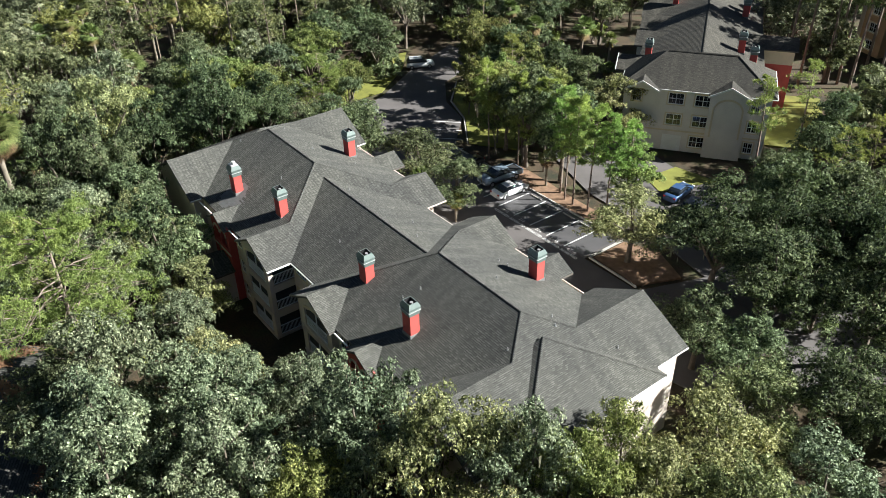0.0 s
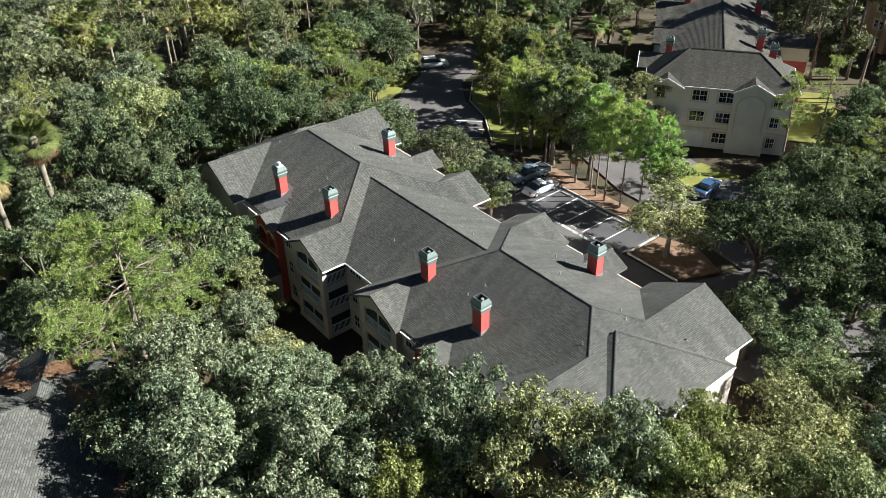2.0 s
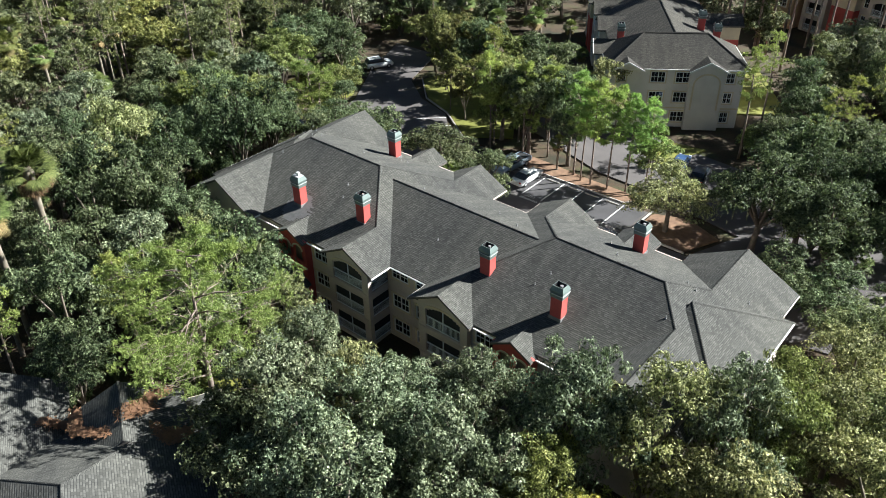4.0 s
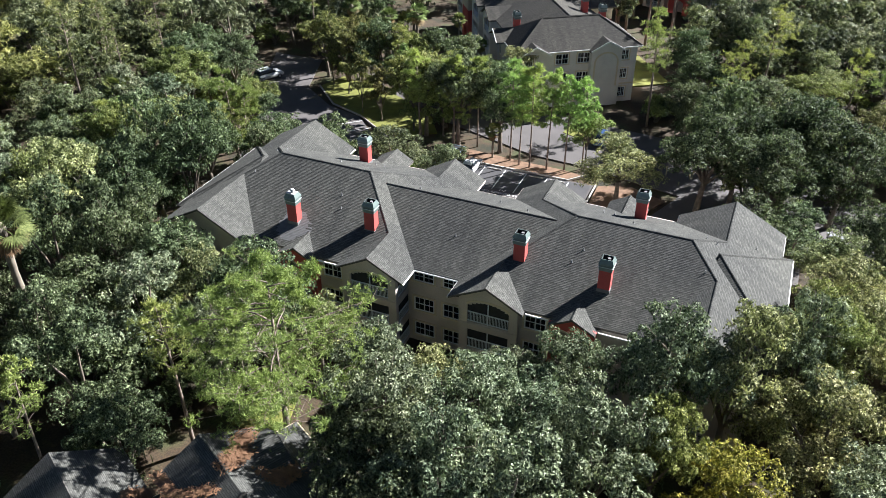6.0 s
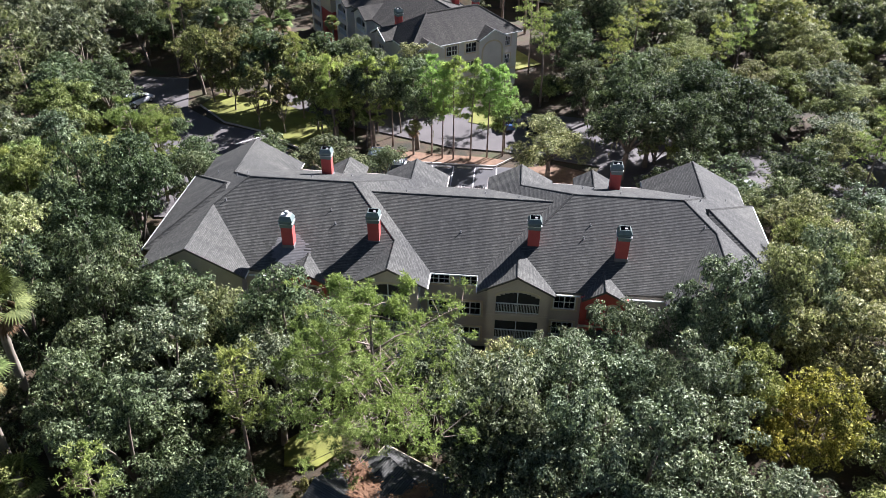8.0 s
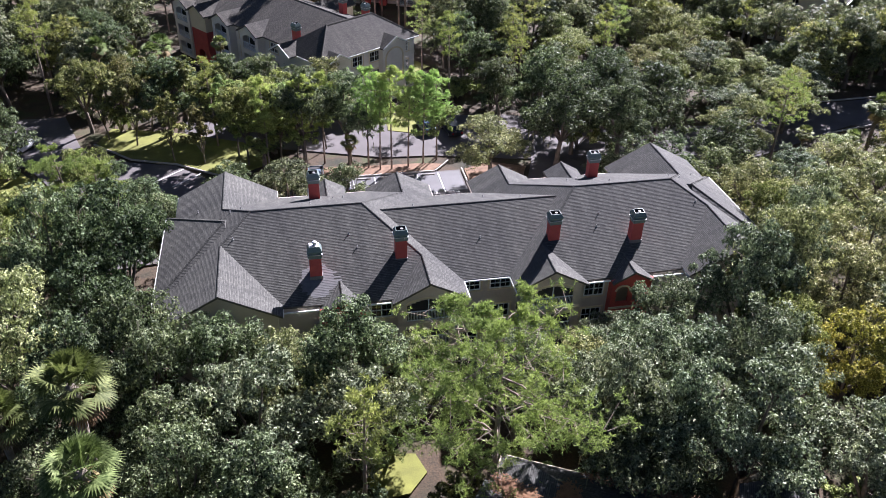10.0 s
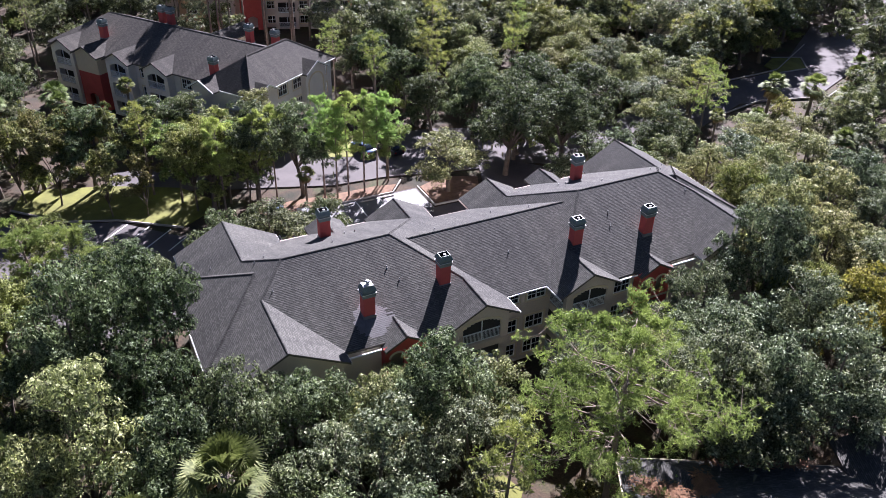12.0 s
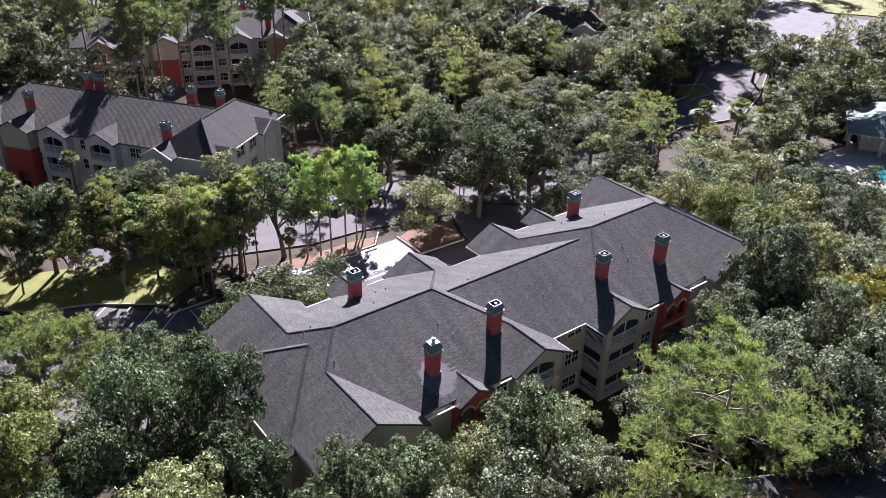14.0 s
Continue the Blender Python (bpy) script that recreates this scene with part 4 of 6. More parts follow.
ground_sheet()
flat("parking_lot", [(-36, 11.5), (-18, 13.5), (17, 13.5), (30, 16), (30, 20), (23, 28), (16, 30), (13, 22.4), (5.6, 22.4), (5.6, 28), (-24, 28), (-30.5, 34.5), (-36.5, 36.3), (-43, 41), (-47, 52), (-56, 52), (-50.5, 39.5), (-44.5, 30), (-42, 22)], -0.15, -0.02, ASPHALT_OLD, "worn grey asphalt parking lot and drive", "asphalt")
flat("parking_bays", [(-24, 22.6), (5.4, 22.6), (5.4, 27.7), (-24, 27.7)], -0.02, 0.0, ASPHALT, "dark sealed asphalt of the marked parking bays", "asphalt")
flat("road", [(-30, 42), (-14, 36.5), (-4, 33.0), (3, 32.5), (14, 30), (24, 28), (32, 22), (48, 26), (66, 33), (80, 30), (95, 36), (120, 48), (112, 60), (84, 42), (66, 41), (44, 36), (30, 38), (16, 44), (8, 45), (-2, 46), (-8, 47.2), (-18, 46), (-30, 48)], -0.15, -0.04, ASPHALT_OLD, "shaded asphalt drive behind the pines", "road")
flat("mulch_bed", [(-14.5, 28.2), (2.2, 28.2), (3.6, 29.8), (1, 30.4), (-4, 30.5), (-9, 30.9), (-14.5, 31.2)], -0.15, 0.05, MULCH, "bed of orange pine straw under the lot's pines", "mulch")
flat("mulch_island", [(6.2, 23.2), (12.4, 23.0), (14.4, 27.5), (10, 29.4), (6.2, 28)], -0.15, 0.06, MULCH, "pine straw island round the lot's oak", "mulch")
flat("lawn", [(-30.2, 34.9), (-23.5, 30.2), (-18, 34), (-22, 40), (-30, 44), (-40, 47), (-41.5, 42), (-36, 37.2)], -0.15, 0.03, GRASS, "sunlit yellow-green lawn between the drives", "lawn")
flat("lawn", [(-58, 28), (-46, 24), (-46, 31), (-52, 39), (-58, 44)], -0.15, 0.03, GRASS, "shaded lawn with pine trunks beside the drive", "lawn")
flat("lawn", [(-2, 41), (1.5, 39.6), (3, 44), (4, 47), (-1.5, 46.2)], -0.15, 0.03, GRASS, "small lawn at the drive", "lawn")
flat("lawn", [(1.9, 60.1), (-8.5, 74.9), (-1.9, 79.5), (8.4, 64.7)], -0.15, 0.03, GRASS, "sunlit lawn beside the far apartment building", "lawn")
flat("lawn", [(-11.6, -22.6), (-9.0, -22.4), (-7.4, -20.6), (-8.0, -18.6), (-10.4, -18.2), (-12.2, -20.2)], -0.15, 0.03, GRASS, "glade of grass among the oaks", "lawn")
flat("plaza", [(112, 50), (123, 42), (133.4, 39.1), (147, 40), (177, 53), (175.5, 66.6), (182, 76.5), (180, 86), (158, 79), (144, 69.7), (131.7, 60.3), (126, 58)], -0.15, -0.03, PAVING, "pale paved turning circle in the distance", "paving")
flat("lawn", [(176, 66.6), (183, 57.6), (186, 50), (235, 70), (215, 98), (182, 84), (183, 76.5)], -0.15, 0.03, GRASS, "distant sunlit lawn", "lawn")
flat("planted_island", [(144.4 + 7.5 * math.cos(a * math.pi / 8), 48.8 + 5.0 * math.sin(a * math.pi / 8)) for a in range(16)], -0.1, 0.12, CONCRETE, "kerbed island of the turning circle", "kerb")
flat("lawn", [(144.4 + 7.0 * math.cos(a * math.pi / 8), 48.8 + 4.5 * math.sin(a * math.pi / 8)) for a in range(16)], 0.0, 0.16, GRASS, "planted bed on the turning circle's island", "lawn")
flat("lawn", [(86, 24), (91, 23.6), (93, 28), (87.5, 28.6)], -0.15, 0.03, GRASS, "patch of sunlit grass beside the far drive", "lawn")
flat("lawn", [(83, 41.2), (89.6, 41.0), (93, 45.6), (88, 47.5), (83.5, 45)], -0.15, 0.05, GRASS, "kerbed grass island in the far drive", "lawn")
kerb_island = [(83, 41.0), (89.8, 40.8), (93.3, 45.6), (88, 47.8)]
flat("pool_deck", [(70, -6), (96, -12), (102, 10), (76, 12)], -0.15, -0.02, CONCRETE, "pale concrete pool deck", "paving")


def kerb(pts, w=0.16, h=0.15):
    bm = bmesh.new()
    for p, q in zip(pts, pts[1:]):
        beam(bm, (*p, h / 2 - 0.03), (*q, h / 2 - 0.03), w, h + 0.06)
    return tagged(mesh_object("kerb", bm, CONCRETE), "pale concrete kerb along the parking lot", "kerb", kind="structure")


kerb([(-24, 28.0), (2.4, 28.0), (4.6, 30.6)])
kerb([(5.9, 28.2), (5.9, 22.9), (12.6, 22.7)])
kerb([(60, 30.6), (70, 32.6), (82, 29.2), (96, 34.6), (112, 43)])
kerb(kerb_island)
kerb([(63, 41.4), (84, 42.4), (100, 51)])
kerb([(-23.6, 30.0), (-30.3, 34.7), (-36.2, 36.9), (-41.6, 42.2)])


def text_mesh(body, size, x, y, z, rz, parent):
    cu = bpy.data.curves.new("lettering", "FONT")
    cu.body, cu.size, cu.align_x, cu.align_y = body, size, "CENTER", "CENTER"
    cu.extrude = 0.002
    tmp = bpy.data.objects.new("lettering", cu)
    me = bpy.data.meshes.new_from_object(tmp)
    me.materials.clear()
    me.materials.append(PAINT)
    bpy.data.objects.remove(tmp)
    ob = new("lettering", me)
    ob.parent = parent
    ob.matrix_basis = pose(x, y, z, 0, 0, rz)
    return ob


STALL, X_FIRST = 2.745, -8.35
marks = thing("bay_markings", "white painted bay lines and lettering on asphalt", "marking", kind="structure")
for i in range(-5, 6):
    x = X_FIRST + STALL * i
    if x > 5.3:
        continue
    bm = bmesh.new()
    box(bm, x - 0.06, x + 0.06, 22.4, 27.5, 0.0, 0.006)
    part("line", bm, PAINT, marks)
    if 0 <= i < 6 and x + STALL < 8:
        text_mesh("RESERVED", 0.55, x + STALL / 2, 21.7, -0.012, 0, marks)
        text_mesh(str(112 + i), 0.6, x + STALL / 2, 22.4, 0.006, 0, marks)
    if x + STALL < 5.3:
        bm = bmesh.new()
        box(bm, x + 0.45, x + STALL - 0.45, 27.1, 27.28, 0.0, 0.13)
        bmesh.ops.bevel(bm, geom=bm.edges[:], offset=0.03, affect="EDGES")
        tagged(mesh_object("wheel_stop", bm, CONCRETE), "concrete wheel stop at the head of a parking bay", "wheel stop", "wheel stops")
for i in range(4):
    bm = bmesh.new()
    p = Vector((-32.6 + i * 2.2, 30.4 - i * 1.6, 0.0))
    beam(bm, p, p + Vector((3.2, 3.0, 0)), 0.12, 0.012)
    part("line", bm, PAINT, marks)

BUILDING = apartment_building()

# ---- planting ----
def inside(x, y, poly):
    hit = False
    for (x0, y0), (x1, y1) in zip(poly, poly[1:] + poly[:1]):
        if (y0 > y) != (y1 > y) and x < (x1 - x0) * (y - y0) / (y1 - y0) + x0:
            hit = not hit
    return hit


def rect(cx, cy, a, hx, hy):
    c, s = math.cos(radians(a)), math.sin(radians(a))
    return [(cx + c * u - s * v, cy + s * u + c * v) for u, v in ((-hx, -hy), (hx, -hy), (hx, hy), (-hx, hy))]


PLAN = {}  # prototype -> poses


def plant(kind, x, y, scale=1.0, turn=0.0, z=-0.15, tall=1.0):
    PLAN.setdefault(kind, []).append(pose(x, y, z, 0, 0, turn) @ Matrix.Diagonal((scale, scale, scale * tall, 1)))


FAR = []


def far_tree(kind, x, y, scale=1.0, turn=0.0, tall=1.0):
    FAR.append((kind, pose(x, y, -0.15, 0, 0, turn) @ Matrix.Diagonal((scale, scale, scale * tall, 1))))


# crowns that stand alone: x, y, height, spread, kind
NEAR_OAKS = [
    (4.3, -26.0, 16.2, 4.8, "grey"), (14.0, -28.3, 16.4, 5.4, "grey"), (17.9, -22.0, 15.4, 4.6, "grey"), (21.4, -18.8, 13.4, 3.6, "yellow"), (20.8, -14.2, 17.2, 4.8, "grey"),
    (25.2, -11.6, 17.4, 4.8, "olive"), (29.4, -8.0, 15.9, 4.2, "grey"), (34.4, -1.4, 12.6, 4.0, "olive"), (31.0, -6.0, 13.6, 3.8, "yellow"), (31.6, -1.4, 13.0, 3.8, "yellow"), (33.6, 6.2, 11.6, 4.6, "olive"), (23.6, 17.4, 9.4, 4.6, "oak"),
    (9.6, -28.0, 15.4, 4.6, "grey"), (5.4, -28.6, 14.4, 5.0, "oak"), (9.0, -21.4, 13.8, 4.6, "grey"), (-12.8, -15.4, 14.4, 5.2, "oak"), (-7.4, -15.0, 9.6, 3.6, "olive"), (-19.5, -27.6, 14.0, 5.0, "oak"),
    (-30.8, -1.2, 17.6, 5.0, "dark"), (-27.6, -15.4, 17.0, 4.6, "oak"), (-32.6, -8.6, 15.2, 4.8, "dark"), (-19.4, -20.6, 14.6, 5.0, "grey"), (-13.7, -31.5, 11.0, 4.2, "oak"),
    (26.6, -21.6, 12.6, 4.2, "gold"), (-36.2, -0.6, 17.4, 5.0, "oak"), (-37.0, -12.6, 18.2, 5.2, "olive"), (-31.6, -17.6, 17.2, 5.0, "oak"),
    (-24.0, -26.4, 14.0, 4.2, "oak"), (-23.4, -14.6, 13.2, 4.6, "oak"), (-12.2, -20.2, 12.2, 4.2, "grey"), (13.0, -20.4, 13.0, 4.6, "grey"),
    (31.5, -13.0, 13.0, 5.0, "olive"), (36.0, -19.0, 13.0, 5.0, "grey"), (30.5, -30.0, 12.5, 4.8, "yellow"), (21.5, -32.0, 13.5, 5.0, "grey"),
    (28.6, 17.4, 9.2, 4.6, "oak"), (33.0, 12.6, 9.4, 4.4, "olive"), (40.0, 8.2, 11.0, 5.0, "grey"), (47.0, 4.0, 11.0, 5.0, "olive"),
    (38.6, -6.4, 13.2, 5.0, "olive"), (44.0, -10.6, 12.6, 4.4, "grey"), (38.6, 1.8, 12.2, 4.2, "olive"), (46.0, -3.4, 12.4, 4.8, "grey"), (18.2, 26.6, 14.2, 6.0, "dark"), (25.6, 24.6, 13.6, 5.8, "dark"), (25.6, 34.4, 13.4, 5.8, "dark"), (32.4, 29.0, 13.8, 5.8, "dark"),
    (37.0, 18.0, 11.0, 4.8, "dark"), (9.0, 25.4, 9.4, 4.8, "olive"), (21.5, 30.2, 13.0, 5.0, "dark"), (29.0, 37.5, 13.0, 5.0, "dark"), (-16.6, 17.2, 9.2, 5.2, "oak"), (-10.0, 17.4, 7.8, 3.4, "oak"), (54.0, 4.0, 10.6, 5.0, "grey"),
    (0.0, -18.8, 12.0, 3.8, "grey"), (4.6, -17.8, 11.2, 3.4, "olive"), (9.4, -13.8, 8.6, 3.0, "grey"), (8.8, -17.6, 11.6, 3.6, "grey"), (13.6, -14.6, 12.6, 3.6, "grey"), (-17.2, -16.2, 12.6, 3.8, "olive"), (-19.6, -13.6, 11.2, 3.4, "oak"), (-14.2, -13.3, 10.2, 3.0, "olive"),
    (-37.6, 47.0, 11.0, 4.0, "bronze"), (-42.5, 46.5, 11.0, 4.0, "bronze"),
    (52.0, 17.0, 7.5, 3.6, "olive"), (58.5, 14.4, 7.0, 3.4, "olive"), (66.5, 14.6, 6.6, 3.2, "grey"), (-11.0, 44.4, 11.0, 4.6, "olive"),
    (-34.6, 6.5, 14.0, 4.6, "dark"), (-28.6, 8.6, 10.6, 3.4, "oak"), (-38.4, 20.8, 10.5, 3.2, "bronze"), (-34.2, 18.6, 10.0, 3.4, "oak"), (-30.8, 13.6, 10.0, 3.8, "oak"),
    # oaks behind the far drive that throw it into shade
    (74.0, 46.5, 13.0, 5.4, "oak"), (84.0, 47.0, 14.0, 5.6, "dark"), (92.5, 51.5, 14.5, 5.8, "oak"), (102.0, 57.5, 14.0, 5.6, "dark"), (110.5, 62.5, 13.5, 5.4, "oak"),
]
OAK_KINDS = {
    "oak": [oak(11, 13, 5.0, 9400, 0.275, OAK_LEAF, moss=60), oak(12, 13, 5.0, 9400, 0.275, OAK_LEAF, lobes=9, moss=40), oak(13, 13, 5.0, 9400, 0.275, OAK_LEAF, lobes=8)],
    "grey": [oak(21, 13, 5.0, 10000, 0.259, OAK_LEAF_GREY, "spreading live oak with small greyish-green leaves", lobes=8, moss=20), oak(22, 13, 5.0, 10000, 0.259, OAK_LEAF_GREY, "spreading live oak with small greyish-green leaves", lobes=7)],
    "yellow": [oak(31, 13, 5.0, 9400, 0.270, YELLOW_LEAF, "oak with a sunlit yellow-green crown", lobes=7)],
    "dark": [oak(36, 13, 5.0, 10000, 0.270, DARK_LEAF, "oak with a dense dark green crown", lobes=8), oak(37, 13, 5.0, 10000, 0.270, DARK_LEAF, "oak with a dense dark green crown", lobes=9, moss=40)],
    "olive": [oak(42, 13, 5.0, 9800, 0.259, OLIVE_LEAF, "oak with a greyish-olive crown", lobes=8)],
    "gold": [oak(35, 13, 5.0, 9400, 0.270, GOLD_LEAF, "tree with golden-yellow autumn leaves", lobes=7)],
    "bronze": [oak(41, 13, 5.0, 9800, 0.259, AUTUMN_LEAF, "oak with greyish leaves turning bronze", lobes=8)],
}
MID_OAKS = [oak(55, 13, 5.0, 4800, 0.378, OAK_LEAF, moss=30), oak(56, 13, 5.0, 4800, 0.378, OAK_LEAF, lobes=9), oak(57, 13, 5.0, 4800, 0.356, OAK_LEAF_GREY, "spreading oak with greyish-green leaves", lobes=8), oak(58, 13, 5.0, 4800, 0.367, YELLOW_LEAF, "oak with a yellow-green crown")]
UNDERSTOREY = [oak(59, 3.6, 2.6, 240, 0.55, OAK_LEAF, lobes=5, sub=5, trunk_h=0.15, inner_leaves=10, fine=False), oak(60, 3.2, 2.8, 240, 0.55, YELLOW_LEAF, lobes=5, sub=5, trunk_h=0.15, inner_leaves=10, fine=False)]
FAR_OAKS = [oak(51, 12, 5.0, 1600, 0.538, OAK_LEAF, inner_leaves=32, fine=False), oak(52, 12, 5.0, 1600, 0.538, OAK_LEAF, lobes=6, inner_leaves=36, fine=False), oak(53, 12, 5.0, 1600, 0.515, OAK_LEAF_GREY, "far oak with a greyish-green crown", inner_leaves=32, fine=False), oak(54, 12, 5.0, 1600, 0.515, YELLOW_LEAF, "far oak with a yellow-green crown", inner_leaves=32, fine=False)]
PINES = [pine(61, tufts=300, needles=11, inner=-0.4), pine(62, spread=2.6, tufts=290, needles=11, inner=-0.4), pine(63, crown=0.55, spread=3.2, tufts=320, needles=11, inner=-0.4)]
FAR_PINES = [pine(66, 17, 0.4, 2.8, 150, 8, size=0.62, material=DULL_NEEDLE, inner=-0.4, width=0.13), pine(67, 18, 0.5, 3.0, 150, 8, size=0.62, material=DULL_NEEDLE, inner=-0.4, width=0.13)]
LOT_PINES = [pine(71, 14.5, 0.55, 2.5, 860, 12, "slim pine with a bright yellow-green crown beside the parking lot", 0.34, LIME_NEEDLE, 0.14, 30, -0.5), pine(72, 14.0, 0.52, 2.3, 800, 12, "slim pine with a bright yellow-green crown beside the parking lot", 0.34, LIME_NEEDLE, 0.14, 28, -0.5)]
TALL_PINES = [pine(74, 24, 0.46, 3.6, 620, 11, "very tall bare-stemmed pine behind the far building", 0.5, DULL_NEEDLE, 0.24, 24, -0.4, 0.12), pine(75, 22, 0.42, 3.4, 580, 11, "very tall bare-stemmed pine behind the far building", 0.5, DULL_NEEDLE, 0.22, 22, -0.4, 0.12)]
BIG_PINE = pine(81, 18.8, 0.6, 7.2, 4400, 15, "broad old pine with long limbs and bright green needle tufts", 0.3, PINE_LEAF, 0.3, 34, -0.2, 0.075)
LOW_PINE = pine(84, 12.5, 0.72, 4.4, 1300, 15, "full pine with bright green needle tufts beside the drive", 0.3, PINE_LEAF, 0.24, 26, -0.4)
SHRUB_GREEN = oak(39, 4.6, 2.0, 2200, 0.26, OAK_LEAF, "clipped dark green shrub beside the paving", "shrub", 6, 0, 6, 0.15, 20)
SHRUB = oak(38, 4.6, 2.0, 3600, 0.2, AUTUMN_LEAF, "tall shrub with yellowing bronze leaves behind the house", "shrub", 6, 0, 6, 0.15, 20)
LOT_TREES = [oak(95, 12, 3.5, 6600, 0.25, LIME_LEAF, "lot tree with a bright yellow-green crown", "lot_tree", 9, 0, 9, 0.3, 40, stem=0.4), oak(96, 12, 3.2, 6200, 0.25, LIME_LEAF, "lot tree with a bright yellow-green crown", "lot_tree", 8, 0, 9, 0.32, 40, stem=0.4)]
BRONZE_TREES = [oak(97, 11, 2.7, 5600, 0.25, AUTUMN_LEAF, "slim tree with bronze-green leaves on the lawn", "lawn_tree", 9, 0, 9, 0.2, 40, stem=0.35)]
PALMS = [palm(91), palm(92, 6.5), palm(93, 4.2)]
TALL_PALMS = [palm(98, 10.5, 46, 1.3, 14), palm(99, 9.5, 42, 1.2, 16)]

rnd = random.Random(5)
for x, y, s in ((142.0, 48.0, 0.5), (146.5, 49.5, 0.45), (149.0, 48.6, 0.35), (131, 46, 1.0), (128, 49, 1.1)):
    plant(SHRUB_GREEN, x, y, s, rnd.uniform(0, 360))
for k, (x, y, h, r, kind) in enumerate(NEAR_OAKS):
    ks = OAK_KINDS[kind]
    plant(ks[k % len(ks)], x, y, r / 5.0, rnd.uniform(0, 360), tall=(h / 13.0) / (r / 5.0))
plant(BIG_PINE, -3.6, -25.6, 1.0, 40)
for x, y, s, a in ((-39.1, 17.2, 0.95, 20), (-35.8, 15.2, 0.85, 200), (-44.5, 3.5, 1.0, 80)):
    plant(LOW_PINE, x, y, s, a)
for x, y, s, a in ((-6.6, -25.4, 1.0, 0), (-4.6, -24.6, 0.85, 120), (-8.4, -27.0, 0.8, 60), (0.2, -27.2, 0.75, 220)):
    plant(SHRUB, x, y, s, a)
for k, (x, y) in enumerate([(-6.0, 30.2), (-4.55, 29.5), (-3.1, 29.4), (-0.9, 29.6), (-14.0, 30.5), (3.2, 31.5), (1.2, 30.4), (-18.5, 29.4), (-11.5, 32.6)]):
    plant(LOT_PINES[k % 2], x, y, 0.86 + 0.1 * rnd.random(), rnd.uniform(0, 360))
for k, (x, y, h) in enumerate([(-21.2, 33.2, 1.05), (-19, 31, 0.9), (-17, 33.8, 1.0), (-15, 32.2, 0.95), (3.4, 32.4, 0.9), (-22.5, 36.0, 1.05), (-14.2, 36.4, 0.9), (-11.0, 36.6, 0.85), (-16.4, 39.6, 1.0)]):
    plant(LOT_TREES[k % 2], x, y, h, rnd.uniform(0, 360))
for k, (x, y, h) in enumerate([(-30.7, 35.9, 0.95), (-26.8, 34.5, 0.85), (-35.9, 41.2, 1.05), (-39.8, 43.5, 1.1), (-34.4, 45.6, 1.1), (-29.4, 45.0, 1.1), (-25.0, 43.6, 1.05)]):
    plant(BRONZE_TREES[0], x, y, h, rnd.uniform(0, 360))
for k, (x, y, s) in enumerate([(-8.4, 30.1, 0.72), (-13.0, 14.6, 0.75), (-8.8, 16.4, 0.7), (14.6, 14.0, 0.6), (-40.5, -20.5, 1.2), (-35.0, -27.5, 1.1), (-27.0, -30.5, 1.1), (-43, -8, 1.2), (-0.9, -22.6, 0.55), (1.0, -24.0, 0.45), (-20.5, 43.5, 1.0), (-16.5, 45.5, 1.0), (62, 24, 1.3), (66, 20, 1.2), (-55, 4, 1.5), (-60, -2, 1.5), (-52, 12, 1.4), (-30, 52, 1.2), (-34, 62, 1.2), (70, 14, 1.1), (74, 20, 1.2), (100, 23, 1.0), (105, 29, 0.9), (113, 23, 1.0), (119, 30, 0.9), (96, 16, 1.1), (128, 34, 0.9), (57, 21, 0.8), (51, 23, 0.7)]):
    plant(PALMS[k % 3], x, y, s, rnd.uniform(0, 360))

TALL_AT = [(-29.5, -24.0, 1.5), (-28.6, -28.8, 1.45), (-34.8, -22.4, 1.2), (-44.0, -21.0, 1.1), (-76, -5, 1.1), (-77.5, -9, 1.05), (-80, 5.5, 1.1), (-72.6, 6, 1.05), (-82, -1.5, 1.1), (-83, 15.7, 1.1), (-68.7, -3.7, 1.05), (-76, 10.5, 1.0), (-41, 52.5, 0.95), (-33.6, 50.9, 1.0), (-24.8, 58.2, 0.75), (-18.2, 50.8, 0.75), (77.6, 22.3, 0.85), (74, 20.0, 0.9), (87.5, 14.6, 0.85), (81, 21, 0.85), (50, 1.8, 0.95)]
for k, (x, y, s) in enumerate(TALL_AT):
    plant(TALL_PALMS[k % 2], x, y, s, rnd.uniform(0, 360))

